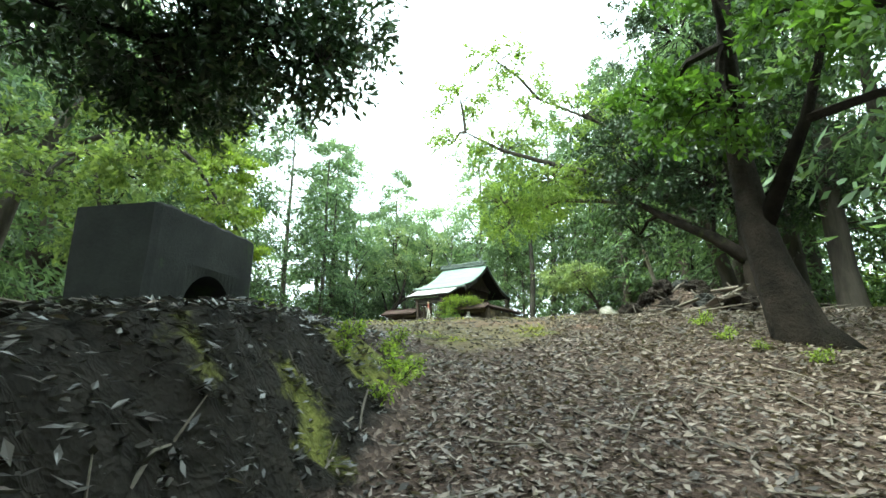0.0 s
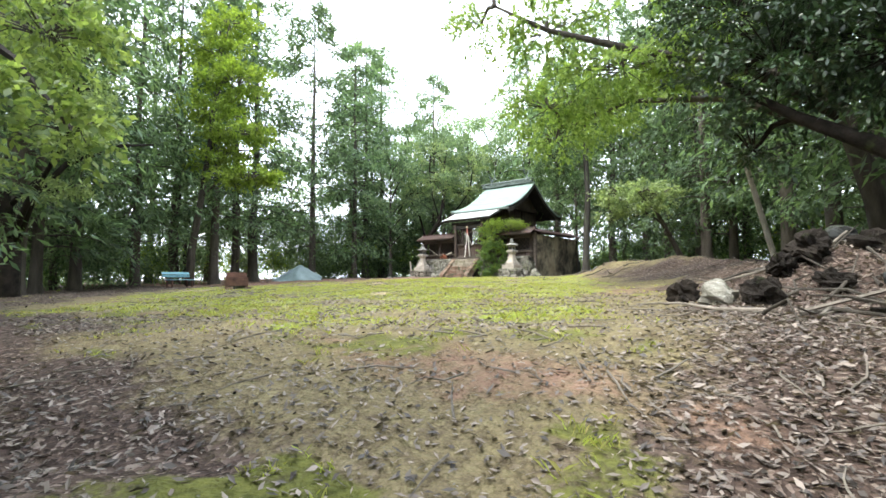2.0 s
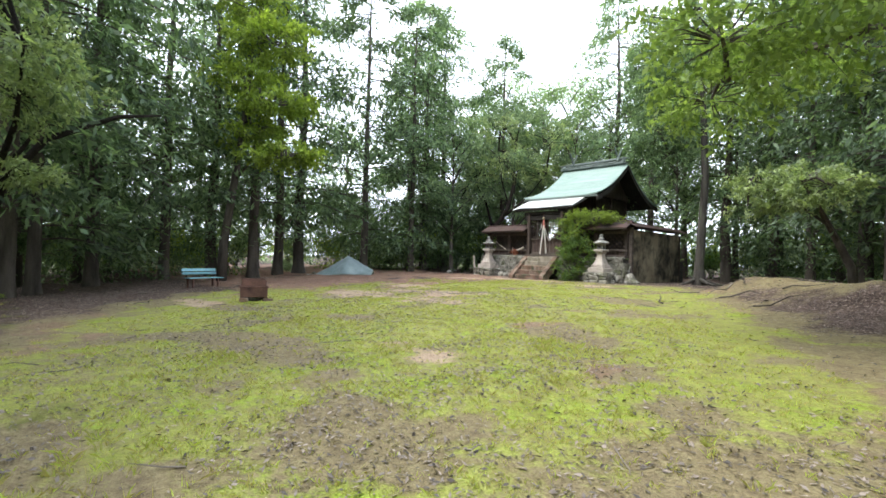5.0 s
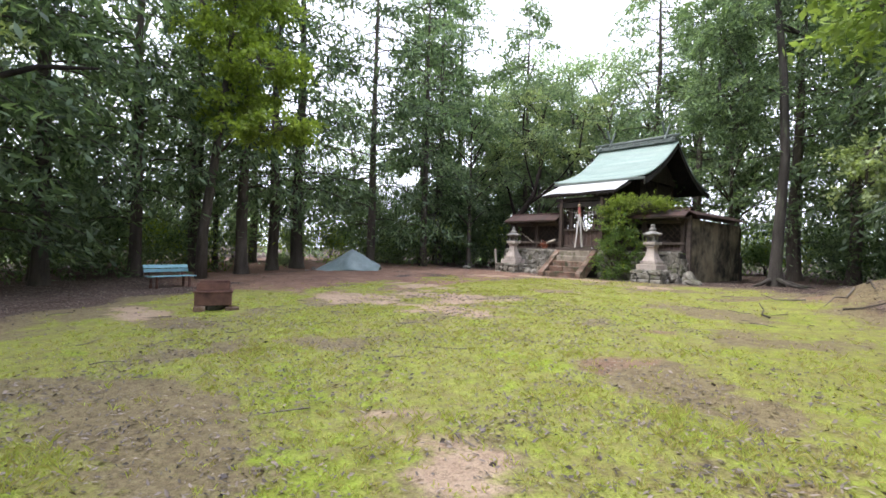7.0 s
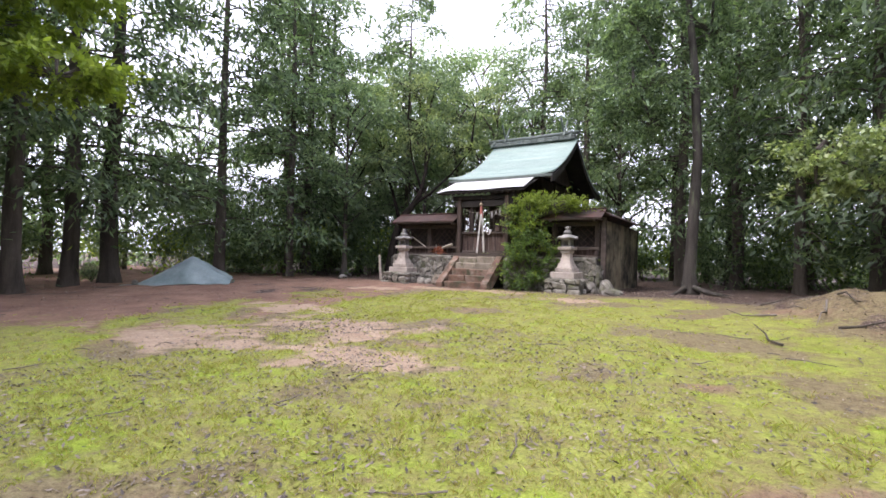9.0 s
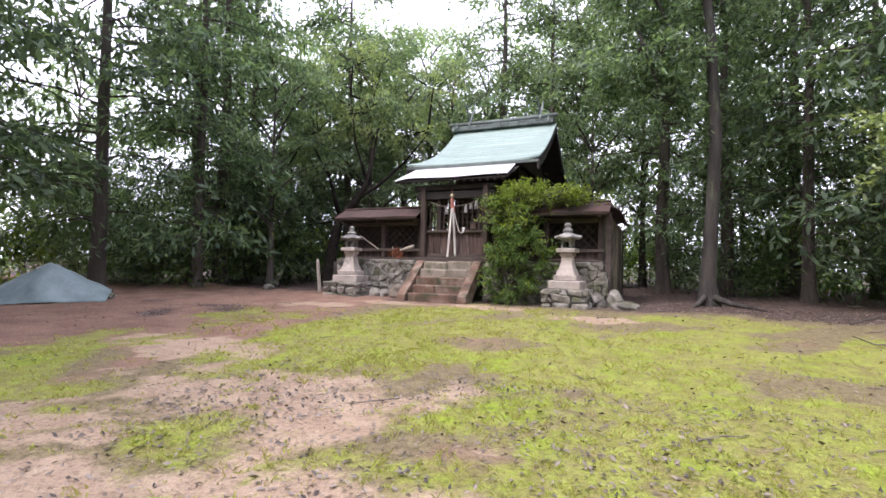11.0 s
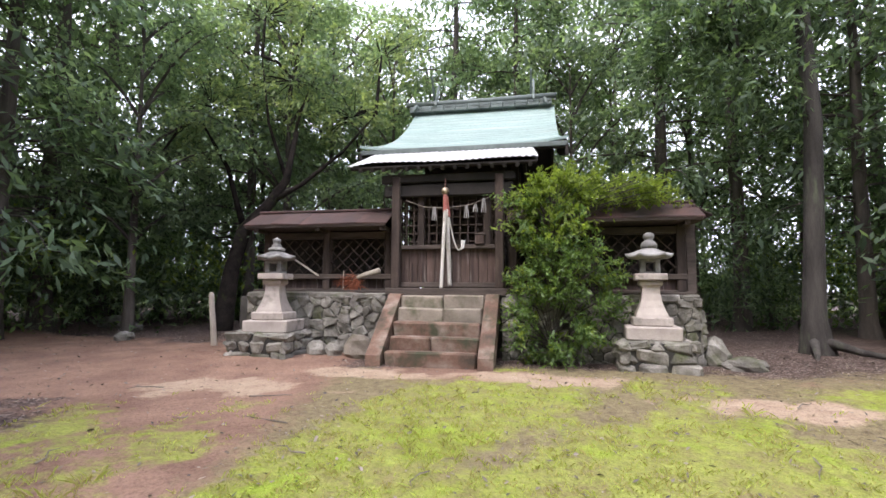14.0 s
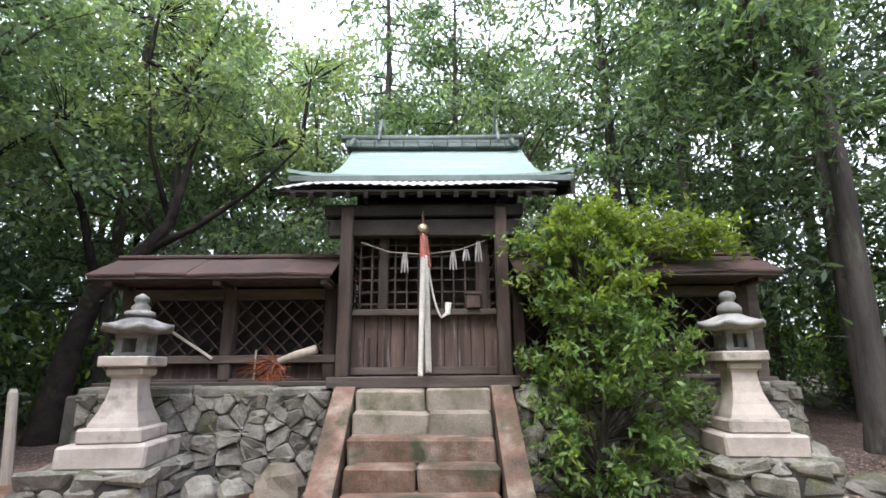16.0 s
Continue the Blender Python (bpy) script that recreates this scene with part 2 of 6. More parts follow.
def tube(points, radii, seg=8, wob=0.0, rng=random, cap=True):
    pts = [Vector(p) for p in points]
    vs, fs = [], []
    up = Vector((0.31, 0.95, 0.05))
    for i, p in enumerate(pts):
        d = (pts[min(i + 1, len(pts) - 1)] - pts[max(i - 1, 0)]).normalized()
        x = d.cross(up)
        if x.length < 0.05:
            x = d.cross(Vector((1, 0, 0.2)))
        x.normalize()
        y = d.cross(x)
        for k in range(seg):
            a = 2 * math.pi * k / seg
            r = radii[i] * (1 + rng.uniform(-wob, wob))
            vs.append(p + x * math.cos(a) * r + y * math.sin(a) * r)
    for i in range(len(pts) - 1):
        for k in range(seg):
            k2 = (k + 1) % seg
            fs.append((i * seg + k, i * seg + k2, (i + 1) * seg + k2, (i + 1) * seg + k))
    if cap:
        fs.append(tuple(range(seg))[::-1])
        fs.append(tuple((len(pts) - 1) * seg + k for k in range(seg)))
    return Geo().add([tuple(v) for v in vs], fs)


def lathe(profile, seg, square=False, spin=0.0):
    """A turned or four-, six-sided body from (radius, height) pairs."""
    vs, fs = [], []
    for r, z in profile:
        for k in range(seg):
            a = 2 * math.pi * (k + 0.5) / seg + spin
            q = r / math.cos(math.pi / seg) if square else r
            vs.append((q * math.cos(a), q * math.sin(a), z))
    for i in range(len(profile) - 1):
        for k in range(seg):
            k2 = (k + 1) % seg
            fs.append((i * seg + k, i * seg + k2, (i + 1) * seg + k2, (i + 1) * seg + k))
    fs.append(tuple(range(seg))[::-1])
    fs.append(tuple((len(profile) - 1) * seg + k for k in range(seg)))
    return Geo().add(vs, fs)


def blob(c, r, seed, seg=10, rings=7, rough=0.22, crag=0.0):
    """An uneven rounded stone; crag breaks its surface up."""
    vs, fs = [], []
    for i in range(rings + 1):
        ph = math.pi * i / rings
        for k in range(seg):
            a = 2 * math.pi * k / seg
            d = Vector((math.sin(ph) * math.cos(a), math.sin(ph) * math.sin(a), math.cos(ph)))
            q = 1 + rough * 2.0 * noise.noise(d * 1.6 + Vector((seed * 7.3, seed, 0)))
            # flattened faces, as on broken stone
            q = min(q, 1.0 + rough * 0.4)
            if crag:
                q += crag * (noise.noise(d * 4.3 + Vector((seed, 3, 0))) + 0.6 * noise.noise(d * 9.0 + Vector((0, seed, 5))))
            vs.append((c[0] + d.x * r[0] * q, c[1] + d.y * r[1] * q, c[2] + d.z * r[2] * q))
    for i in range(rings):
        for k in range(seg):
            k2 = (k + 1) % seg
            fs.append((i * seg + k, (i + 1) * seg + k, (i + 1) * seg + k2, i * seg + k2))
    return Geo().add(vs, fs)


def leaves(pts, size, ratio, rs, down=0.3, spread=1.0, axis=None):
    """Pointed leaves at pts (N, 3): size long, size * ratio broad, each folded its own way. down: how much they droop."""
    k = len(pts)
    d = rs.normal(size=(k, 3)) * spread
    if axis is not None:
        d += axis
    d[:, 2] -= down
    d /= np.linalg.norm(d, axis=1)[:, None] + 1e-9
    nrm = rs.normal(size=(k, 3)) * 0.7
    nrm[:, 2] += 1.0
    w = np.cross(d, nrm)
    w /= np.linalg.norm(w, axis=1)[:, None] + 1e-9
    s = (size * rs.uniform(0.6, 1.3, k))[:, None]
    mid = pts + d * s * 0.5
    return np.stack([pts, mid + w * s * ratio * 0.5, pts + d * s, mid - w * s * ratio * 0.5], axis=1)


# ---------------------------------------------------------------- ground
MEADOW = [(-1.4, -2.0), (1.0, -1.1), (6.5, -0.6), (8.0, -3.0), (10.3, -6.2), (12.4, -10.0), (13.6, -14.0), (13.6, -16.8),
          (12.2, -18.8), (6.0, -19.2), (1.5, -17.4), (-1.8, -14.2), (-3.2, -10.0), (-2.8, -5.0)]


def fbm(x, y, s, seed=0.0):
    return noise.fractal(Vector((x * s, y * s, seed)), 1.0, 2.0, 4)


def inside(poly, x, y):
    """Signed distance to a closed outline, positive within."""
    best, odd = 1e9, False
    for (x0, y0), (x1, y1) in zip(poly, poly[1:] + poly[:1]):
        dx, dy = x1 - x0, y1 - y0
        t = max(0.0, min(1.0, ((x - x0) * dx + (y - y0) * dy) / (dx * dx + dy * dy)))
        best = min(best, math.hypot(x - x0 - t * dx, y - y0 - t * dy))
        if (y0 > y) != (y1 > y) and x < x0 + (y - y0) / (y1 - y0) * dx:
            odd = not odd
    return best if odd else -best


def seg_dist(x, y, a, b):
    dx, dy = b[0] - a[0], b[1] - a[1]
    t = max(0.0, min(1.0, ((x - a[0]) * dx + (y - a[1]) * dy) / (dx * dx + dy * dy)))
    return math.hypot(x - a[0] - t * dx, y - a[1] - t * dy), t


def smooth(a, b, v):
    t = max(0.0, min(1.0, (v - a) / (b - a)))
    return t * t * (3 - 2 * t)


def height(x, y):
    z = -0.18 + 0.034 * max(-18.0, min(0.0, y + 1))
    s = (x - 14.4) * 0.45 - (y + 19.4) * 0.893
    low = z
    if s > -2.0:
        s2 = min(s + 2.0, 9.0)
        low = z - 0.36 * s2 * s2 / (s2 + 3.0)
    # bank beside the ramp
    dl = -((x - 15.45) * 0.893 + (y + 22.6) * 0.45)
    if s > 0 and dl > 0:
        top = min(z, -1.12) - 0.15 * max(0.0, s - 2.7)
        low += max(0.0, top - low) * smooth(-0.06, 0.62, dl + 0.14 * (0.6 * fbm(x, y, 1.7, 31) + 0.7 * fbm(x, y, 4.5, 38))) + 0.05 * smooth(0.1, 0.5, dl) * fbm(x, y, 2.6, 32)
    z = low
    # heaped earth
    d, t = seg_dist(x, y, (9.2, -2.7), (11.4, -4.6))
    z += (0.55 + 0.12 * fbm(x, y, 1.3, 45)) * math.exp(-(d / 1.25) ** 2)
    d, t = seg_dist(x, y, (12.8, -5.5), (15.8, -13.2))
    z += (0.40 + 0.2 * fbm(x, y, 1.1, 33)) * math.exp(-(d / 1.3) ** 2)
    z += 0.36 * math.exp(-(((x - 15.6) / 1.1) ** 2 + ((y + 14.0) / 0.9) ** 2)) * (1 + 0.5 * fbm(x, y, 1.4, 34))
    z += 0.10 * math.exp(-(((x + 2.9) / 1.2) ** 2 + ((y + 0.3) / 0.8) ** 2))
    z += 0.05 * math.exp(-(((x - 6.0) / 1.2) ** 2 + ((y - 1.5) / 1.2) ** 2))
    far = max(0.0, -inside(MEADOW, x, y) - 4) if -40 < x < 45 and -45 < y < 35 else 10
    z += min(far, 6.0) * 0.03 * fbm(x, y, 0.3, 3)
    return z + 0.035 * fbm(x, y, 0.9, 1) + 0.012 * fbm(x, y, 4.0, 2)


def cover(x, y):
    """Shares of grass, bare red earth and moss at a place."""
    d = inside(MEADOW, x, y)
    g = smooth(-0.9, 1.3, d + 1.5 * fbm(x, y, 0.45, 5) + 0.5 * fbm(x, y, 2.2, 6))
    g *= (1.0 - 0.7 * smooth(0.05, 0.45, fbm(x, y, 0.55, 8))) * (0.72 + 0.28 * smooth(-0.2, 0.3, fbm(x, y, 1.6, 19)))
    g *= 1.0 - 0.25 * smooth(-14.0, -18.0, y)
    e = smooth(0.1, 0.45, fbm(x, y, 0.5, 11)) * 0.55 * smooth(-1.5, 0.5, d)
    left = smooth(0.1, -1.7, x + 0.15 * (y + 3)) * smooth(-14.5, -10.0, y) * smooth(3.5, 0.5, y)
    e = max(e, left * 0.95 * smooth(-0.7, 0.1, fbm(x, y, 0.4, 12) + 0.2))
    d2 = math.hypot((x - 14.0) / 1.6, (y + 18.6) / 0.55)
    e = max(e, 0.58 * smooth(1.3, 0.4, d2 + 0.5 * fbm(x, y, 1.2, 13)))
    near = math.hypot(x - 0.6, (y + 1.3) * 1.7)
    e = max(e, 0.75 * smooth(1.9, 0.5, near + 0.8 * fbm(x, y, 1.1, 14)))
    m = smooth(0.0, 0.4, fbm(x, y, 1.1, 15)) * smooth(-16.5, -18.0, y) * 0.7 * smooth(15.6, 14.4, x - 0.3 * (y + 20))
    dl = -((x - 15.45) * 0.893 + (y + 22.6) * 0.45)
    if y < -20.0:
        m = max(m * smooth(0.2, -0.3, dl), 0.95 * smooth(-0.05, 0.15, dl + 0.12 * fbm(x, y, 3.0, 37)) * smooth(1.3, 0.3, dl) * smooth(-0.25, 0.15, fbm(x, y, 1.6, 16)) * smooth(-23.6, -22.6, y))
    straw = smooth(-1.3, 0.6, d + 0.9 * fbm(x, y, 0.6, 17))
    straw = max(straw, 0.66 * smooth(-20.6, -19.6, y + 0.6 * fbm(x, y, 0.8, 26)) * smooth(16.0, 14.4, x) * smooth(9.0, 11.0, x) * smooth(-14.0, -17.0, y))
    straw = max(straw, 0.75 * math.exp(-(seg_dist(x, y, (9.2, -2.7), (11.4, -4.6))[0] / 1.5) ** 2) + 0.3 * fbm(x, y, 1.5, 42))
    # share of the bank painted near black for the shade under the trees
    bank_shade = 0.0
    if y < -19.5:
        bank_shade = smooth(-0.12, 0.16, dl + 0.14 * (0.6 * fbm(x, y, 1.7, 31) + 0.7 * fbm(x, y, 4.5, 38))) * smooth(-20.5, -21.8, y + 0.7 * fbm(x, y, 0.9, 39)) * smooth(9.0, 11.5, x + 0.8 * fbm(x, y, 0.7, 40))
    sand = 0.0
    for cx, cy, rx, ry in ((2.0, -8.2, 1.9, 0.8), (0.6, -9.9, 1.6, 0.8), (3.2, -9.6, 1.2, 0.6), (-0.6, -6.9, 1.3, 0.6), (1.7, -1.35, 1.0, 0.35), (-0.5, -1.35, 1.1, 0.3), (3.9, -2.3, 0.9, 0.4), (0.0, -14.1, 1.0, 0.5), (-1.9, -2.4, 1.0, 0.4), (8.3, -14.0, 0.8, 0.4)):
        sand = max(sand, 0.9 * smooth(1.75, 0.25, math.hypot((x - cx) / rx, (y - cy) / ry) + 0.9 * fbm(x, y, 1.3, 23) + 0.5 * fbm(x, y, 4.2, 24)))
    g *= 1.0 - 0.8 * sand
    return g, e, m, straw, bank_shade, sand


def axis_steps(lo, hi, step, far):
    a = list(np.arange(lo, hi + step / 2, step))
    out, w, p = [], step, hi
    while p < far:
        w *= 1.35
        p += w
        out.append(p)
    back, w, p = [], step, lo
    while p > -far:
        w *= 1.35
        p -= w
        back.append(p)
    return back[::-1] + a + out


def ground_mat():
    m, n, l, b = shader("forest_ground")
    tc = n.new("ShaderNodeTexCoord")
    co = tc.outputs["Object"]
    at = n.new("ShaderNodeAttribute")
    at.attribute_name = "cover"
    sep = n.new("ShaderNodeSeparateColor")
    l.new(at.outputs["Color"], sep.inputs[0])
    at2 = n.new("ShaderNodeAttribute")
    at2.attribute_name = "soil_and_shade"
    sep2 = n.new("ShaderNodeSeparateColor")
    l.new(at2.outputs["Color"], sep2.inputs[0])
    vor = n.new("ShaderNodeTexVoronoi")
    vor.inputs["Scale"].default_value = 42.0
    warp = n.new("ShaderNodeMix")
    warp.data_type = "VECTOR"
    warp.inputs[0].default_value = 0.12
    nz = n.new("ShaderNodeTexNoise")
    nz.inputs["Scale"].default_value = 9.0
    l.new(co, nz.inputs["Vector"])
    l.new(co, warp.inputs[4])
    l.new(nz.outputs["Color"], warp.inputs[5])
    l.new(warp.outputs[1], vor.inputs["Vector"])
    sepv = n.new("ShaderNodeSeparateColor")
    l.new(vor.outputs["Color"], sepv.inputs[0])
    litter = ramp(n, l, sepv.outputs[0], [(0.0, (0.045, 0.031, 0.025)), (0.5, (0.095, 0.067, 0.055)), (0.85, (0.16, 0.115, 0.095)), (1.0, (0.33, 0.27, 0.23))])
    litter = mixc(n, l, 0.6, litter, ramp(n, l, noise_tex(n, l, co, 1.4, 5), [(0.3, (0.45, 0.42, 0.42)), (0.7, (1, 1, 1))]), "MULTIPLY")
    earth = ramp(n, l, noise_tex(n, l, co, 1.6, 6), [(0.3, (0.19, 0.11, 0.08)), (0.7, (0.33, 0.21, 0.15))])
    earth = mixc(n, l, 0.4, earth, ramp(n, l, noise_tex(n, l, co, 45, 4), [(0.3, (0.5, 0.5, 0.5)), (0.7, (1, 1, 1))]), "MULTIPLY")
    turf = ramp(n, l, noise_tex(n, l, co, 5.0, 6, 0.75), [(0.30, (0.245, 0.19, 0.10)), (0.43, (0.255, 0.24, 0.08)), (0.56, (0.30, 0.33, 0.075)), (0.75, (0.37, 0.415, 0.10))])
    turf = mixc(n, l, 0.5, turf, ramp(n, l, noise_tex(n, l, co, 60, 4), [(0.3, (0.45, 0.45, 0.45)), (0.7, (1, 1, 1))]), "MULTIPLY")
    moss = ramp(n, l, noise_tex(n, l, co, 14, 6), [(0.3, (0.05, 0.058, 0.016)), (0.7, (0.17, 0.17, 0.045))])
    grain = noise_tex(n, l, co, 7.0, 6, 0.75)

    def edge(src, amount):
        a = n.new("ShaderNodeMath")
        a.operation = "MULTIPLY_ADD"
        l.new(grain, a.inputs[0])
        a.inputs[1].default_value = amount
        l.new(src, a.inputs[2])
        r = n.new("ShaderNodeMapRange")
        r.interpolation_type = "SMOOTHSTEP"
        r.inputs["From Min"].default_value, r.inputs["From Max"].default_value = 0.35 + amount / 2, 0.7 + amount / 2
        l.new(a.outputs[0], r.inputs["Value"])
        return r.outputs[0]
    straw = ramp(n, l, noise_tex(n, l, co, 9.0, 6, 0.75), [(0.3, (0.13, 0.10, 0.062)), (0.5, (0.235, 0.19, 0.105)), (0.72, (0.31, 0.27, 0.145))])
    straw = mixc(n, l, 0.5, straw, ramp(n, l, noise_tex(n, l, co, 70, 4), [(0.3, (0.4, 0.4, 0.4)), (0.7, (1, 1, 1))]), "MULTIPLY")
    # near-black ground colour that stands for tree shade on the bank
    shaded_bank = ramp(n, l, noise_tex(n, l, co, 11, 6), [(0.3, (0.008, 0.007, 0.006)), (0.7, (0.024, 0.020, 0.016))])
    c = mixc(n, l, edge(sep2.outputs[0], 0.9), litter, straw)
    c = mixc(n, l, edge(sep.outputs[1], 0.9), c, earth)
    sandy = ramp(n, l, noise_tex(n, l, co, 4.0, 6), [(0.3, (0.31, 0.22, 0.155)), (0.7, (0.44, 0.34, 0.24))])
    c = mixc(n, l, edge(sep2.outputs[2], 0.9), c, sandy)
    lush = ramp(n, l, noise_tex(n, l, co, 1.1, 5, 0.7), [(0.50, (0, 0, 0)), (0.62, (1, 1, 1))])
    turf = mixc(n, l, lush, turf, mixc(n, l, 1.0, turf, (0.9, 1.08, 0.55), "MULTIPLY"))
    c = mixc(n, l, edge(sep.outputs[0], 1.2), c, turf)
    c = mixc(n, l, 0.75, c, ramp(n, l, noise_tex(n, l, co, 26, 9, 0.8), [(0.36, (0.42, 0.40, 0.40)), (0.52, (1, 1, 1))]), "MULTIPLY")
    c = mixc(n, l, edge(sep2.outputs[1], 0.7), c, shaded_bank)
    c = mixc(n, l, edge(sep.outputs[2], 1.3), c, moss)
    l.new(c, b.inputs["Base Color"])
    b.inputs["Roughness"].default_value = 0.95
    b.inputs["Specular IOR Level"].default_value = 0.2
    hsum = n.new("ShaderNodeMath")
    hsum.operation = "ADD"
    l.new(vor.outputs["Distance"], hsum.inputs[0])
    l.new(noise_tex(n, l, co, 30, 5), hsum.inputs[1])
    bump(n, l, b, hsum.outputs[0], 0.7, 0.02)
    return m


def build_ground():
    xs, ys = axis_steps(-13, 20, 0.2, 600), axis_steps(-27, 9, 0.2, 600)
    nx = len(xs)
    vs = [(x, y, height(x, y)) for y in ys for x in xs]
    fs = [(j * nx + i, j * nx + i + 1, (j + 1) * nx + i + 1, (j + 1) * nx + i) for j in range(len(ys) - 1) for i in range(nx - 1)]
    me = Geo().add(vs, fs).mesh("ground", ground_mat(), True)
    att = me.color_attributes.new("cover", "FLOAT_COLOR", "POINT")
    att2 = me.color_attributes.new("soil_and_shade", "FLOAT_COLOR", "POINT")
    cols, cols2 = [], []
    for x, y, _ in vs:
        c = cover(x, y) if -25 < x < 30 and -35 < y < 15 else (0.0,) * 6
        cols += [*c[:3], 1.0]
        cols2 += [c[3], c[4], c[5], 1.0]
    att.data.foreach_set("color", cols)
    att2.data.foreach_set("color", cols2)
    tagged(new("ground", me), "forest clearing floor of leaf litter, grass and red earth", "ground", kind="structure")


build_ground()

# ---------------------------------------------------------------- trees


def bez(p0, p1, p2, k=6):
    p0, p1, p2 = (np.array(p, float) for p in (p0, p1, p2))
    return [tuple((1 - t) ** 2 * p0 + 2 * t * (1 - t) * p1 + t * t * p2) for t in np.linspace(0, 1, k)]


def conifer(seed, tall=14.0, bare=2.6, girth=0.2, reach=2.7, count=8000, label="", bark=BARK, lean=0.0):
    rng, rs = random.Random(seed), np.random.RandomState(seed)
    tree = thing("cypress_tree", label or "tall dark green cypress with a straight brown trunk", "tree", "trees round the clearing")
    pts = [(lean * z * 0.09 + 0.12 * noise.noise(Vector((z * 0.25, seed, 0))), 0.12 * noise.noise(Vector((z * 0.25, seed, 9))), z) for z in (-0.4, 0.0, 0.35, 1.0, 2.2, 4, 6.5, 9.5, tall - 1.5, tall)]
    rad = [girth * q for q in (1.7, 1.45, 1.15, 1.0, 0.92, 0.8, 0.62, 0.42, 0.14, 0.03)]
    part("trunk", tube(pts, rad, 12, 0.06, rng), bark, tree, smooth=True)
    wood, spray = Geo(), []
    z = bare
    ks = []
    while z < tall - 0.4:
        u = (z - bare) / (tall - bare)
        r = reach * (1 - u ** 1.6) ** 0.75 * (0.6 + 0.4 * min(1, u * 5 + 0.3)) * rng.uniform(0.6, 1.2) + 0.3
        a = rng.uniform(0, 6.283)
        ks.append((z, r, a))
        z += rng.uniform(0.12, 0.30)
    per = max(20, count // len(ks))
    for z, r, a in ks:
        cx, cy = lean * z * 0.09, 0
        d = np.array((math.cos(a), math.sin(a), 0))
        base = np.array((cx, cy, z))
        tip = base + d * r + np.array((0, 0, -0.22 * r))
        mid = base + d * r * 0.5 + np.array((0, 0, 0.12 * r))
        cur = bez(base, mid, tip, 5)
        wood.add(*_vf(tube(cur, [0.03, 0.024, 0.018, 0.012, 0.005], 4, 0, rng, False)))
        t = rs.uniform(0.25, 1.05, per) ** 0.8
        p = (1 - t)[:, None] ** 2 * base + (2 * t * (1 - t))[:, None] * mid + (t ** 2)[:, None] * tip
        side = np.cross(d, (0, 0, 1))
        wide = (0.18 + 0.5 * r * t * (1.2 - t))[:, None]
        p += side * rs.normal(size=(per, 1)) * wide + np.array((0, 0, 1)) * rs.normal(size=(per, 1)) * 0.09 - np.array((0, 0, 1)) * (np.abs(rs.normal(size=(per, 1))) * 0.12)
        spray.append(leaves(p, 0.265, 0.285, rs, 0.5, 0.6, d * 0.6))
    for k in range(9):
        z0 = rng.uniform(1.0, bare + 1.5)
        a = rng.uniform(0, 6.283)
        q = rng.uniform(0.5, 1.5)
        wood.add(*_vf(tube([(0, 0, z0), (math.cos(a) * q * 0.5, math.sin(a) * q * 0.5, z0 + 0.05), (math.cos(a) * q, math.sin(a) * q, z0 - 0.15)], [0.018, 0.012, 0.004], 4, 0, rng, False)))
    tagged(part("branchwork", wood, bark, tree), kind="stuff")
    part("crown", Geo().quads(np.concatenate(spray)), CEDAR, tree)
    return tree


def _vf(g):
    return np.concatenate(g.v), g.f


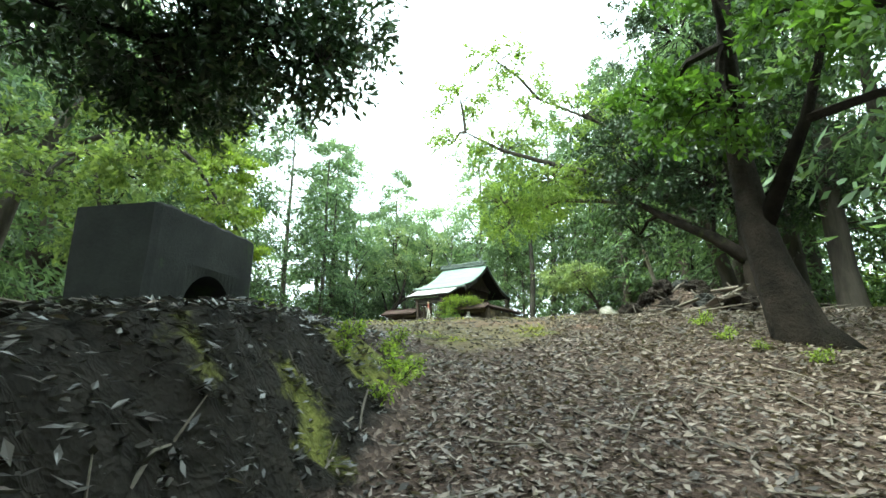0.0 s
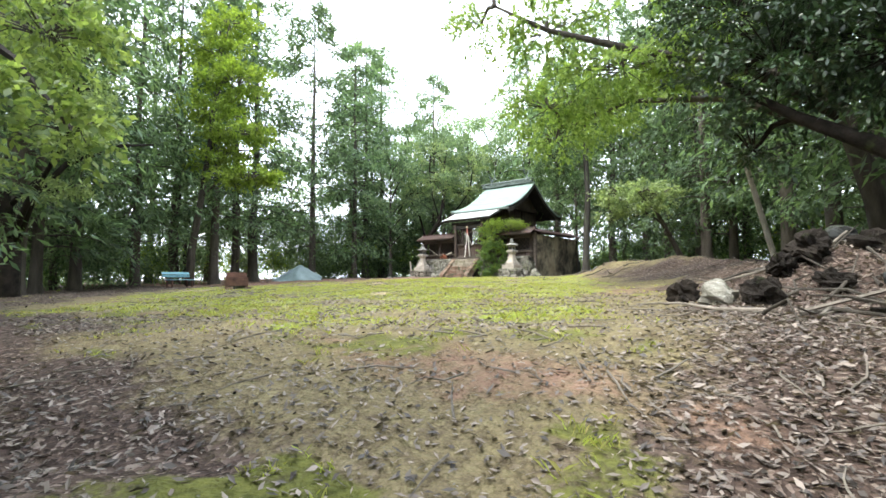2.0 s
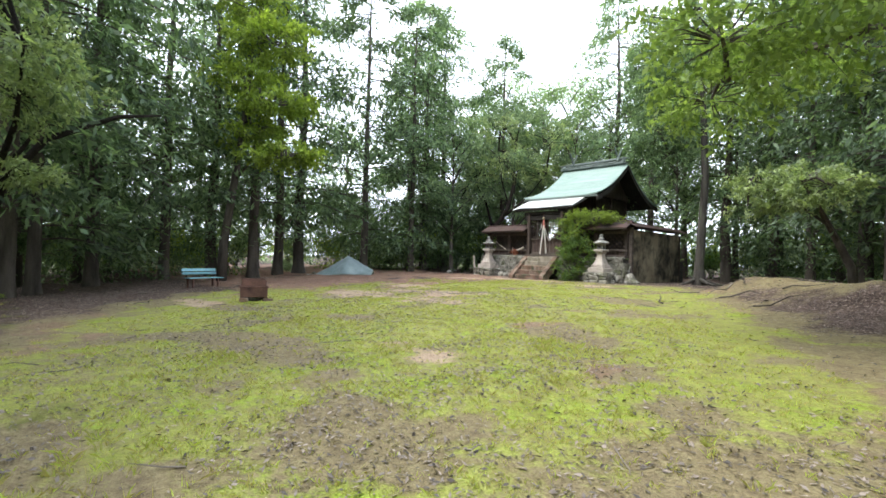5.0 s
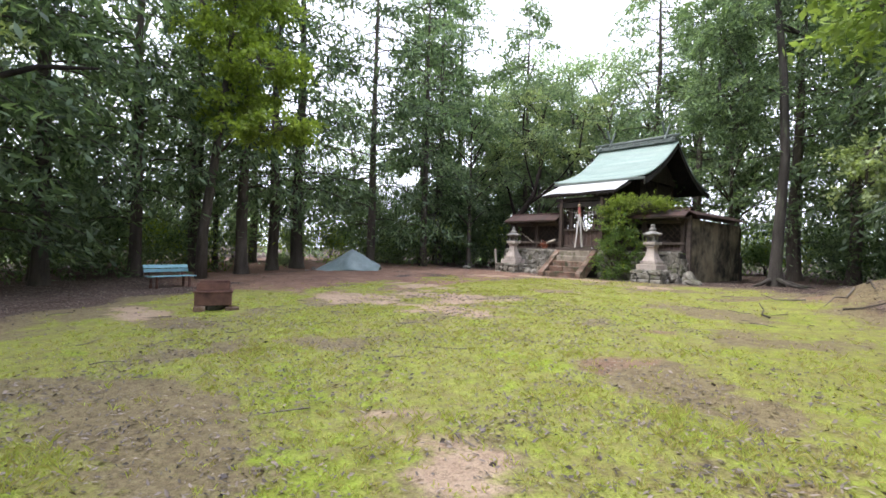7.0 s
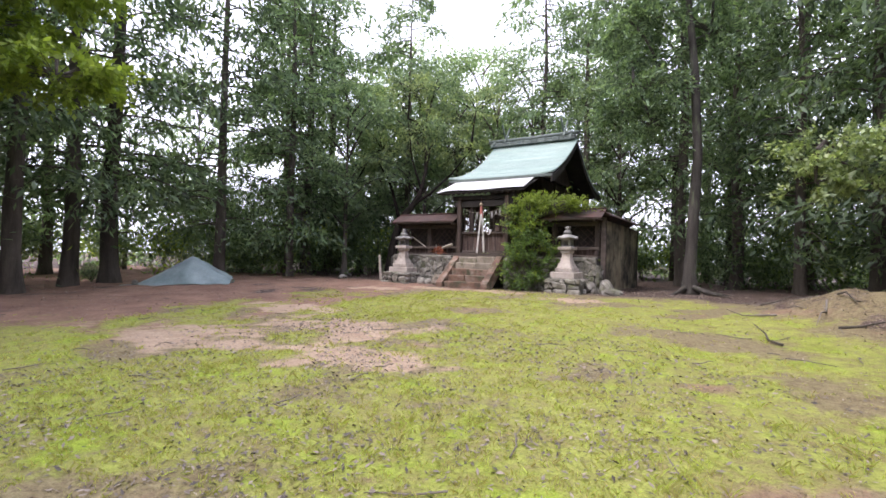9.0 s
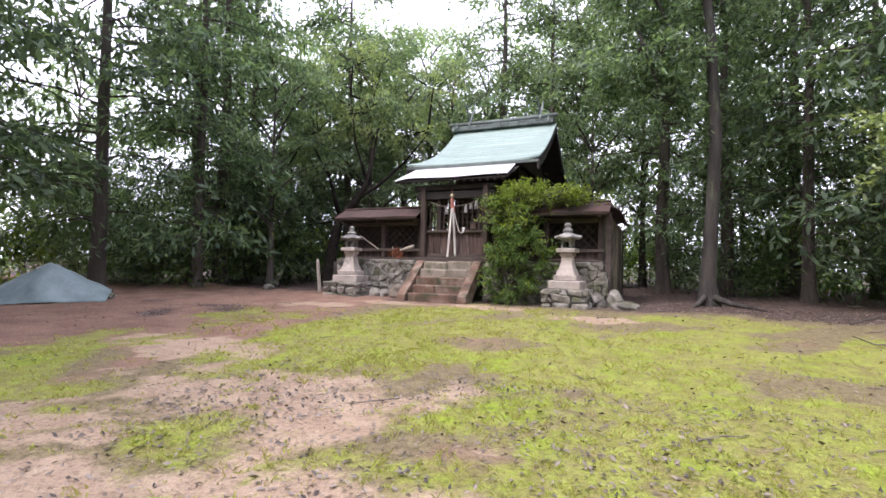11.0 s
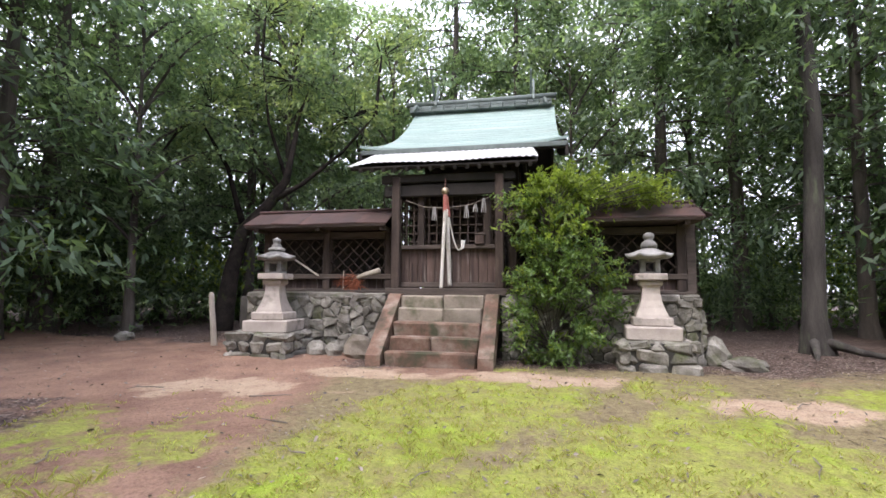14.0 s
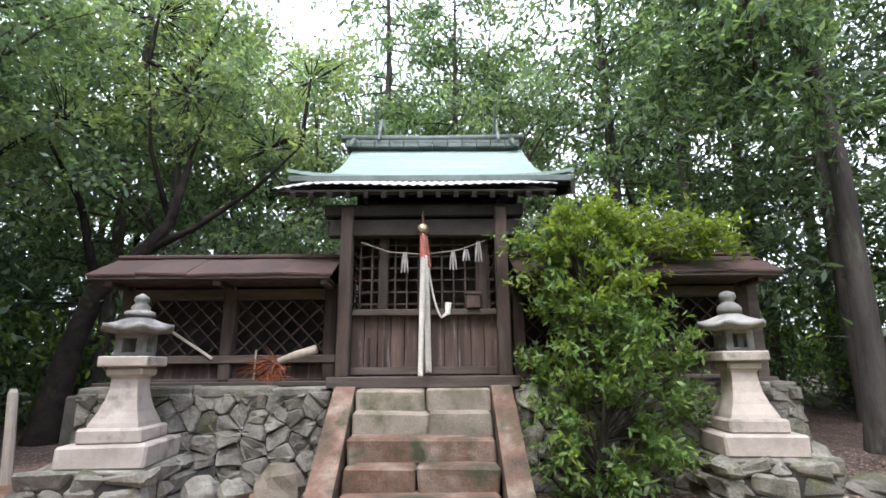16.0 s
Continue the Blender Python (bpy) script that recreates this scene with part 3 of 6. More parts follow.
def broadleaf(seed, tall=10.0, fork=2.4, girth=0.16, reach=3.0, count=11000, size=0.13, mat=None, label="", bark=BARK, lean=(0, 0), group="trees round the clearing", flat=1.0, name="broadleaf_tree", low=0.0):
    rng, rs = random.Random(seed), np.random.RandomState(seed)
    tree = thing(name, label or "broadleaf tree with layered pale green leaves", "tree", group)
    lx, ly = lean
    top = (lx * tall * 0.6, ly * tall * 0.6, tall * 0.72)
    spine = bez((0, 0, 0), (lx * tall * 0.25, ly * tall * 0.25, tall * 0.4), top, 9)
    rad = [girth * (1.35 if i == 0 else 1) * (1 - 0.85 * i / 8) for i in range(9)]
    trunk = tube([(spine[0][0], spine[0][1], -0.4)] + spine, [girth * 1.6] + rad, 10, 0.08, rng)
    part("trunk", trunk, bark, tree, smooth=True)
    wood, lv = Geo(), []
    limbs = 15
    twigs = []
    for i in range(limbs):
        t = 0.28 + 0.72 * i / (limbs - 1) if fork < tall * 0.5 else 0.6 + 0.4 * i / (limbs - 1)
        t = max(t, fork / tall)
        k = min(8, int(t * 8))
        b0 = np.array(spine[k])
        a = i * 2.4 + rng.uniform(-0.5, 0.5)
        r = reach * (1.05 - 0.6 * t) * rng.uniform(0.75, 1.25)
        rise = (0.35 + 0.5 * t) * r * flat - low
        tip = b0 + np.array((math.cos(a) * r, math.sin(a) * r, rise))
        mid = b0 + np.array((math.cos(a) * r * 0.45, math.sin(a) * r * 0.45, rise * 0.8 + 0.15 * r))
        cur = bez(b0, mid, tip, 6)
        wood.add(*_vf(tube(cur, [girth * q for q in (0.42, 0.34, 0.26, 0.18, 0.1, 0.04)], 5, 0, rng, False)))
        for j in range(7):
            u = rng.uniform(0.3, 1.0)
            p = (1 - u) ** 2 * b0 + 2 * u * (1 - u) * mid + u * u * tip
            e = p + np.array((rng.gauss(0, 0.5), rng.gauss(0, 0.5), rng.gauss(0.05, 0.22))) * (0.5 + 0.25 * reach * 0.5)
            wood.add(*_vf(tube([tuple(p), tuple((p + e) / 2 + np.array((0, 0, 0.06))), tuple(e)], [girth * 0.11, girth * 0.07, 0.004], 4, 0, rng, False)))
            twigs.append((p, e))
    per = max(10, count // len(twigs))
    for p, e in twigs:
        t = rs.uniform(0.2, 1.15, (per, 1))
        q = p + (e - p) * t
        q += rs.normal(size=(per, 3)) * np.array((0.26, 0.26, 0.10)) * (0.6 + 0.2 * reach * 0.6)
        lv.append(leaves(q, size, 0.5, rs, 0.35, 0.9))
    tagged(part("branchwork", wood, bark, tree), kind="stuff")
    part("crown", Geo().quads(np.concatenate(lv)), mat or BROAD, tree)
    return tree


def bush(seed, wide=1.2, tall=1.3, count=2600, size=0.10, mat=None, label="low leafy undergrowth at the wood's edge"):
    rng, rs = random.Random(seed), np.random.RandomState(seed)
    ob = thing("undergrowth_bush", label, "bush", "undergrowth")
    wood, lv = Geo(), []
    for i in range(11):
        a = rng.uniform(0, 6.283)
        r, h = wide * rng.uniform(0.2, 0.9), tall * rng.uniform(0.5, 1.0)
        tip = np.array((math.cos(a) * r, math.sin(a) * r, h))
        cur = bez((0, 0, -0.1), (tip[0] * 0.3, tip[1] * 0.3, h * 0.8), tip, 5)
        wood.add(*_vf(tube(cur, [0.014, 0.012, 0.009, 0.006, 0.003], 4, 0, rng, False)))
        k = count // 11
        t = rs.uniform(0.35, 1.05, (k, 1))
        q = np.array(cur[1]) * (1 - t) + tip * t + rs.normal(size=(k, 3)) * np.array((0.22, 0.22, 0.16)) * wide
        q[:, 2] = np.abs(q[:, 2])
        lv.append(leaves(q, size, 0.5, rs, 0.2, 0.9))
    tagged(part("stem", wood, BARK, ob), kind="stuff")
    part("foliage", Geo().quads(np.concatenate(lv)), mat or BROAD, ob)
    return ob


def plant(ob, x, y, turn=0.0, scale=1.0, first=False, sink=0.0):
    m = Matrix.Translation((x, y, height(x, y) - sink)) @ Matrix.Rotation(turn, 4, "Z") @ Matrix.Scale(scale, 4)
    if first:
        ob.matrix_basis = m
        return ob
    return copy_thing(ob, m)


def build_woods():
    kinds = [conifer(1, 15.5, 2.0, 0.19, 3.0, 8000), conifer(2, 14.0, 1.4, 0.15, 2.8, 8000), conifer(3, 16.0, 3.2, 0.21, 2.7, 7000),
             broadleaf(11, 13.0, 2.6, 0.13, 3.9, 7600, 0.16, BROAD, "slender broadleaf tree with airy pale green leaves"),
             broadleaf(12, 12.0, 2.0, 0.12, 3.6, 7600, 0.155, BROAD, "broadleaf tree with layered pale green leaves")]
    used = set()

    def put(k, x, y, turn, sc=1.0):
        ob = kinds[k]
        made = plant(ob, x, y, turn, sc, first=k not in used)
        used.add(k)
        return made
    rng = random.Random(21)
    spots = [(0, -10.6, -7.2, 1.0), (0, -10.9, -5.9, 1.0), (2, -9.2, -9.0, 0.9), (1, -5.3, -16.9, 0.95), (0, -4.6, -17.6, 1.0), (1, -7.8, -15.2, 1.0),
             (1, -9.3, -12.6, 0.95), (2, -11.0, -10.2, 0.9), (1, -10.4, -2.2, 1.0), (4, -8.2, 2.6, 0.95), (3, -5.6, 5.2, 0.95), (1, -7.5, 6.4, 1.0), (0, -11.2, 4.6, 1.0), (1, -9.6, 0.6, 0.9),
             (3, -3.4, 8.4, 1.0), (0, -1.5, 10.0, 1.0), (2, 0.8, 9.6, 0.95), (4, -5.4, 10.5, 1.05), (3, 2.6, 8.6, 0.95), (0, 5.2, 8.0, 1.0),
             (2, 7.1, 7.6, 0.95), (2, 9.3, 8.6, 1.0), (1, 8.9, 5.3, 0.95), (0, 10.6, 4.0, 1.0), (1, 12.2, 2.4, 1.0), (2, 11.6, 0.4, 0.9), (0, 14.2, 0.2, 1.0),
             (2, 15.6, -2.6, 1.0), (1, 16.4, -5.6, 0.95), (0, 17.8, -8.6, 1.0), (2, 18.4, -11.6, 0.95), (1, 20.2, -14.2, 1.0), (0, -0.2, -20.4, 0.95), (1, 2.4, -21.6, 0.95)]
    for k, (x, y) in enumerate(((-8.8, 9.2), (-5.6, 8.2), (-2.8, 11.6), (-0.6, 12.8), (2.0, 11.4), (4.4, 12.2), (6.8, 10.6), (9.6, 11.8), (0.6, 15.0), (-4.4, 14.6))):
        spots.append((3 + k % 2, x, y, (1.28 if x > -1 else 1.1) + 0.05 * (k % 3)))
    spots += [(3, -6.6, 12.8, 1.4), (4, -8.4, 11.4, 1.4), (3, -10.6, 10.2, 1.38), (4, -12.6, 8.6, 1.4), (3, -14.2, 6.4, 1.35)]
    placed = [(x, y) for _, x, y, _ in spots]
    for k, x, y, sc in spots:
        put(k, x, y, rng.uniform(0, 6.28), sc * (1.18 if x < -4 and y < 1 else 1.0))
    ring = [(-9.5, -14), (-12, -9), (-11, 0), (-8, 6), (-3, 9.5), (4, 9.5), (9, 7.5), (13, 3), (17, -3), (19, -10), (20.5, -17), (21.5, -24), (21, -30),
            (13, -30), (9.5, -25), (5, -22.5), (-2, -20.5), (-6, -18.5)]
    tries = 0
    while tries < 9000 and len(placed) < 112:
        tries += 1
        x, y = rng.uniform(-26, 33), rng.uniform(-42, 24)
        d = -inside(ring, x, y)
        if d < 0.3 or d > 10:
            continue
        gap = 1.8 + 0.13 * d
        if any(math.hypot(x - a, y - b) < gap for a, b in placed):
            continue
        if -14 < x < -9 and -7 < y < -3.5 and d < 8:
            continue
        placed.append((x, y))
        back = y > 4
        kind, turn, size = rng.choice((0, 1, 2, 3, 4, 3) if back else (0, 1, 2, 1, 2, 3)), rng.uniform(0, 6.28), rng.uniform(0.8, 1.08)
        if -9 < x < -1 and y > 3 and len(placed) % 5:
            continue
        put(kind, x, y, turn, size)
    shrubs = [bush(31, 1.5, 2.2, 2200, 0.15), bush(32, 1.7, 3.0, 2400, 0.16, BRIGHT, "sunlit yellow-green undergrowth behind the trunks"), bush(33, 1.0, 0.9, 1600, 0.11)]
    first = [True, True, True]
    cnt = 0
    spots2 = []
    while cnt < 80:
        x, y = rng.uniform(-24, 28), rng.uniform(-32, 20)
        d = -inside(ring, x, y)
        if d < 0.2 or d > 12 or any(math.hypot(x - a, y - b) < 1.2 for a, b in spots2):
            continue
        if math.hypot(x - 16.5, y + 22) < 5:
            continue
        cnt += 1
        spots2.append((x, y))
        k = 2 if d < 1.2 else rng.choice((0, 0, 1)) if d < 7 else 1
        plant(shrubs[k], x, y, rng.uniform(0, 6.28), rng.uniform(0.7, 1.25), first=first[k])
        first[k] = False



build_woods()


def far_woods():
    """The depth of the wood behind the first rows, too dense and far to tell tree from tree."""
    rs = np.random.RandomState(90)
    mid = np.array((4.0, -9.0))
    clumps = []
    while len(clumps) < 1200:
        a, r = rs.uniform(0, 2 * math.pi), rs.uniform(24, 42)
        x, y = mid[0] + math.cos(a) * r * 0.92, mid[1] + math.sin(a) * r
        z = 12.0 * rs.uniform(0.02, 1.0) ** 1.6
        if x < -12 and -7 < y < -1.5 and z < 3.6:
            continue
        clumps.append((x, y, z, rs.uniform(0.8, 1.7)))
    for lo, hi, mat, name in ((0, 800, CEDAR, "far_wood"), (800, 1200, BROAD, "far_thicket")):
        out = []
        for x, y, z, r in clumps[lo:hi]:
            if name == "far_thicket":
                z *= 0.45
            p = rs.normal(size=(80, 3)) * np.array((r, r, r * 0.55)) * 0.62 + np.array((x, y, z + height(x, y)))
            out.append(leaves(p, 0.42, 0.40, rs, 0.4, 0.9))
        tagged(part(name, Geo().quads(np.concatenate(out)), mat), "dense green depth of the surrounding wood", "woods", kind="stuff")


far_woods()


def low_thicket():
    """Leafy brush that closes the gaps between the trunks."""
    rs = np.random.RandomState(93)
    for want, mat, name, label in ((520, SHRUB, "brush", "dark leafy brush between the trunks"), (150, BRIGHT, "sunlit_brush", "yellow-green brush between the trunks"), (600, CEDAR, "cypress_thicket", "dark young cypress thicket behind the trunks")):
        out, k = [], 0
        while k < want:
            x, y = rs.uniform(-26, 32), rs.uniform(-38, 22)
            if mat is CEDAR:
                x, y = ((rs.uniform(5.5, 19), rs.uniform(3, 15)), (rs.uniform(-19, -7.5), rs.uniform(3, 13)), (rs.uniform(-19, -8.5), rs.uniform(-20, -8)), (rs.uniform(-18, -9.5), rs.uniform(-1.5, 4)))[k % 4]
            d = -inside(MEADOW, x, y)
            if d < (6.0 if mat is CEDAR else 8.0) or d > 17 or math.hypot(x - 16.8, y + 24) < 8 or (abs(x) < 6 and y < 9) or (x < -8 and -8 < y < -3):
                continue
            k += 1
            r = rs.uniform(0.7, 1.5)
            fine = mat is CEDAR
            p = rs.normal(size=(190 if fine else 110, 3)) * np.array((r, r, r * 0.6)) * 0.6 + np.array((x, y, height(x, y) + rs.uniform(0.3, 4.2 if mat is CEDAR else 2.4)))
            out.append(leaves(p, 0.22 if fine else 0.2, 0.26 if fine else 0.45, rs, 0.35, 0.9))
        tagged(part(name, Geo().quads(np.concatenate(out)), mat), label, "undergrowth", kind="stuff")


low_thicket()


def grown_tree(name, label, trunk, radii, limbs, masses, mat, size, ratio=0.42, bark=BARK, seed=1, per=16, spray=0.32, droop=0.25):
    """A tree given by its trunk line, its limbs and the leafy masses that the limbs carry."""
    rng, rs = random.Random(seed), np.random.RandomState(seed)
    tree = thing(name, label, "tree")
    part("trunk", tube(trunk, radii, 12, 0.07, rng), bark, tree, smooth=True)
    ends = [np.array(trunk[-1], float), np.array(trunk[len(trunk) // 2 + 1 if len(trunk) > 2 else -1], float)]
    for pts, r0 in limbs:
        n = len(pts)
        part("limb", tube(pts, [r0 * (1 - 0.8 * i / (n - 1)) for i in range(n)], 8, 0.06, rng), bark, tree, smooth=True)
        ends += [np.array(p, float) for p in pts[1:]]
    wood, lv = Geo(), []
    for c, r, k in masses:
        c, r = np.array(c, float), np.array(r, float)
        near = min(ends, key=lambda e: np.linalg.norm(e - c))
        wood.add(*_vf(tube([tuple(near), tuple((near + c) / 2 + np.array((0, 0, 0.15))), tuple(c)], [0.05, 0.04, 0.025], 5, 0.05, rng, False)))
        for _ in range(k):
            d = rs.normal(size=3)
            d /= np.linalg.norm(d)
            tip = c + d * r * rng.uniform(0.45, 1.08)
            b0 = c + (tip - c) * 0.2
            wood.add(*_vf(tube([tuple(b0), tuple((b0 + tip) / 2 + np.array((0, 0, 0.08))), tuple(tip)], [0.014, 0.009, 0.003], 3, 0, rng, False)))
            for q in range(4):
                s0 = b0 + (tip - b0) * rng.uniform(0.45, 1.0)
                u = (tip - c) / (np.linalg.norm(tip - c) + 1e-6) + rs.normal(size=3) * np.array((0.7, 0.7, 0.3))
                u /= np.linalg.norm(u)
                t = np.linspace(0.05, 1, per)[:, None]
                p = s0 + u * t * spray - np.array((0, 0, droop * spray)) * t ** 2 + rs.normal(size=(per, 3)) * 0.03
                lv.append(leaves(p, size, ratio, rs, 0.3, 0.8, u * 0.5))
    tagged(part("branchwork", wood, bark, tree), kind="stuff")
    part("crown", Geo().quads(np.concatenate(lv)), mat, tree)
    return tree


def near_trees():
    g = height
    # evergreen with a long dark limb on the east side
    z = g(17.0, -12.2)
    grown_tree("evergreen_oak", "broad dark evergreen oak with a heavy slanting limb", [(17.1, -12.2, z - 0.3), (17.05, -12.2, z + 0.1), (16.95, -12.2, z + 1.2), (16.9, -12.1, z + 2.6), (16.7, -12.0, z + 4.6), (16.6, -11.9, z + 6.4)],
               [0.42, 0.36, 0.3, 0.26, 0.2, 0.1],
               [([(16.98, -12.25, z + 1.0), (16.2, -12.3, z + 1.75), (15.2, -12.4, z + 2.4), (14.2, -12.2, z + 3.3)], 0.17), ([(16.9, -12.1, z + 2.6), (15.6, -11.4, z + 3.6), (14.2, -11.0, z + 4.6)], 0.12),
                ([(17.0, -12.0, z + 0.9), (16.8, -11.2, z + 2.2), (16.2, -10.6, z + 3.8)], 0.12), ([(16.9, -12.1, z + 2.6), (18.2, -12.8, z + 3.9)], 0.12)],
               [((15.0, -12.0, 3.0), (1.7, 1.5, 1.2), 60), ((14.3, -11.2, 4.4), (1.5, 1.5, 1.2), 46), ((16.0, -11.6, 4.9), (1.9, 1.9, 1.4), 70), ((17.4, -12.6, 4.2), (1.8, 1.7, 1.5), 60), ((16.4, -12.6, 2.6), (1.4, 1.2, 0.9), 34),
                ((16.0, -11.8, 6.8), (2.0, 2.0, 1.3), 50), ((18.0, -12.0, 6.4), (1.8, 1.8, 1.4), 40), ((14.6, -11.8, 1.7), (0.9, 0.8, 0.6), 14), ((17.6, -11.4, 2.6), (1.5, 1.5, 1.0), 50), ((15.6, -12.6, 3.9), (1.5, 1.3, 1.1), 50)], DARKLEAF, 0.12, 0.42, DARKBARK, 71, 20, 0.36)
    # thick leaning trunk close to the ramp, leaves above it
    z = g(16.95, -18.6)
    grown_tree("leaning_tree", "thick dark mossy leaning trunk with green leaves above", [(17.25, -18.6, z - 0.3), (17.1, -18.6, z + 0.05), (16.98, -18.6, z + 0.6), (16.9, -18.6, z + 1.1), (16.86, -18.55, z + 1.8), (16.9, -18.5, z + 3.2), (17.0, -18.4, z + 4.6)],
               [0.36, 0.23, 0.175, 0.15, 0.11, 0.08, 0.05],
               [([(16.95, -18.6, z + 1.0), (17.4, -18.9, z + 1.9), (17.7, -19.3, z + 2.8)], 0.09), ([(16.87, -18.55, z + 1.8), (16.9, -19.2, z + 2.7), (16.8, -19.9, z + 3.3)], 0.07)],
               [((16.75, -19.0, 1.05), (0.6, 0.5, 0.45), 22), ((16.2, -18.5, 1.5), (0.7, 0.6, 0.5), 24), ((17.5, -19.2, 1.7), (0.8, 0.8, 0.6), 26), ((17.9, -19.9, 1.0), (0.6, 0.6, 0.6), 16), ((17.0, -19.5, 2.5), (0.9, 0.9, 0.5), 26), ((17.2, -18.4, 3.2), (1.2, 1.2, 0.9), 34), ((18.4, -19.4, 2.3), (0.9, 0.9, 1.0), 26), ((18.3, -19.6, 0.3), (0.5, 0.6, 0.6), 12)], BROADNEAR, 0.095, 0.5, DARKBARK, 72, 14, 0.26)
    # pale maple whose boughs hang over the meadow
    z = g(16.4, -8.2)
    grown_tree("maple_tree", "maple with layered boughs of fresh yellow-green leaves", [(16.4, -8.2, z - 0.3), (16.4, -8.2, z + 0.1), (16.2, -8.4, z + 1.6), (15.8, -8.7, z + 3.2), (15.2, -9.0, z + 5.0), (14.8, -9.2, z + 6.6)],
               [0.3, 0.24, 0.19, 0.16, 0.11, 0.05],
               [([(15.8, -8.7, z + 3.2), (14.4, -10.2, z + 4.1), (12.7, -11.5, z + 4.5), (11.3, -12.4, z + 5.0), (10.4, -12.9, z + 5.6)], 0.12), ([(15.9, -8.6, z + 2.8), (14.0, -9.2, z + 3.9), (12.0, -9.6, z + 4.2), (10.2, -9.4, z + 4.0)], 0.11),
                ([(15.5, -8.8, z + 4.1), (13.6, -8.2, z + 5.0), (11.4, -7.6, z + 5.0), (9.8, -7.6, z + 4.6)], 0.10), ([(15.2, -9.0, z + 5.0), (13.4, -10.2, z + 6.3), (12.0, -11.2, z + 7.0)], 0.08)],
               [((12.4, -11.3, 3.9), (1.5, 1.2, 0.45), 40), ((11.2, -12.2, 4.7), (1.2, 1.0, 0.5), 26), ((10.6, -11.0, 3.6), (1.3, 1.2, 0.5), 30), ((13.6, -10.2, 4.2), (1.4, 1.2, 0.6), 34), ((11.2, -9.4, 3.9), (1.5, 1.3, 0.55), 36), ((9.9, -9.2, 3.4), (1.1, 1.0, 0.5), 20),
                ((12.6, -8.2, 4.8), (1.6, 1.4, 0.6), 36), ((10.2, -7.6, 4.2), (1.3, 1.2, 0.6), 28), ((13.0, -10.6, 6.0), (1.5, 1.4, 0.7), 30), ((11.8, -11.4, 6.6), (1.2, 1.1, 0.6), 18), ((14.6, -9.0, 5.8), (1.6, 1.5, 0.8), 34), ((9.6, -8.4, 5.4), (1.0, 0.9, 0.5), 12), ((10.3, -13.0, 6.2), (1.0, 0.9, 0.5), 14), ((9.6, -12.2, 5.4), (0.9, 0.8, 0.4), 12), ((11.4, -12.8, 7.2), (1.1, 1.0, 0.6), 16)], MAPLE, 0.12, 0.5, BARK, 73, 15, 0.42, 0.45)
    # pale tree at the east edge beyond the heap
    z = g(10.8, -0.2)
    grown_tree("dogwood_tree", "small tree with pale grey-green layered leaves", [(10.8, -0.2, z - 0.2), (10.75, -0.3, z + 0.8), (10.3, -0.7, z + 2.0), (9.8, -1.2, z + 3.2)], [0.13, 0.11, 0.08, 0.04],
               [([(10.3, -0.7, z + 2.0), (9.4, -1.4, z + 2.8), (8.6, -2.0, z + 3.2)], 0.05), ([(10.5, -0.5, z + 1.5), (10.2, -1.6, z + 2.5), (10.0, -2.8, z + 3.0)], 0.05)],
               [((8.9, -1.7, 3.1), (1.0, 0.9, 0.45), 26), ((9.9, -2.0, 3.0), (1.1, 0.9, 0.6), 30), ((10.6, -2.6, 2.7), (1.0, 0.8, 0.5), 24), ((9.4, -1.4, 2.4), (1.0, 0.8, 0.4), 18), ((8.6, -1.9, 2.4), (0.6, 0.5, 0.3), 10)], PALELEAF, 0.12, 0.5, BARK, 74, 14, 0.34)
    # dark tree over the basin; last three masses, unseen, added to shade the bank
    z = g(11.4, -23.2)
    grown_tree("bay_tree", "dark evergreen tree overhanging the stone basin", [(10.4, -25.0, z - 0.3), (10.4, -25.0, z + 0.4), (10.6, -24.6, z + 1.8), (11.2, -23.6, z + 3.4), (11.9, -22.3, z + 5.0)], [0.3, 0.24, 0.2, 0.15, 0.06],
               [([(11.1, -23.8, z + 3.1), (12.3, -22.2, z + 2.7), (13.1, -21.3, z + 3.0)], 0.05), ([(11.2, -23.6, z + 3.4), (12.9, -22.6, z + 3.4), (13.9, -22.3, z + 3.7)], 0.08)],
               [((12.7, -21.3, 1.95), (1.0, 0.9, 0.6), 60), ((11.6, -21.2, 1.9), (1.0, 0.9, 0.55), 46), ((12.6, -22.4, 2.1), (1.2, 1.0, 0.6), 60), ((13.6, -22.2, 2.7), (0.8, 0.8, 0.6), 40), ((12.4, -21.8, 3.0), (1.5, 1.4, 0.8), 60), ((11.2, -22.4, 1.9), (0.9, 0.9, 0.6), 36), ((13.3, -20.9, 1.7), (0.45, 0.4, 0.4), 16), ((13.3, -20.5, 2.4), (0.7, 0.6, 0.4), 30), ((11.9, -21.8, 1.5), (0.9, 0.8, 0.4), 40), ((14.4, -23.2, 2.4), (1.3, 1.1, 0.5), 60), ((13.2, -23.8, 2.2), (1.2, 1.1, 0.6), 50), ((15.2, -24.6, 2.7), (1.3, 1.1, 0.5), 44)], DARKLEAF, 0.12, 0.36, DARKBARK, 75, 16, 0.3, 0.4)
    # yellow-green maple beyond the basin
    z = g(6.2, -21.6)
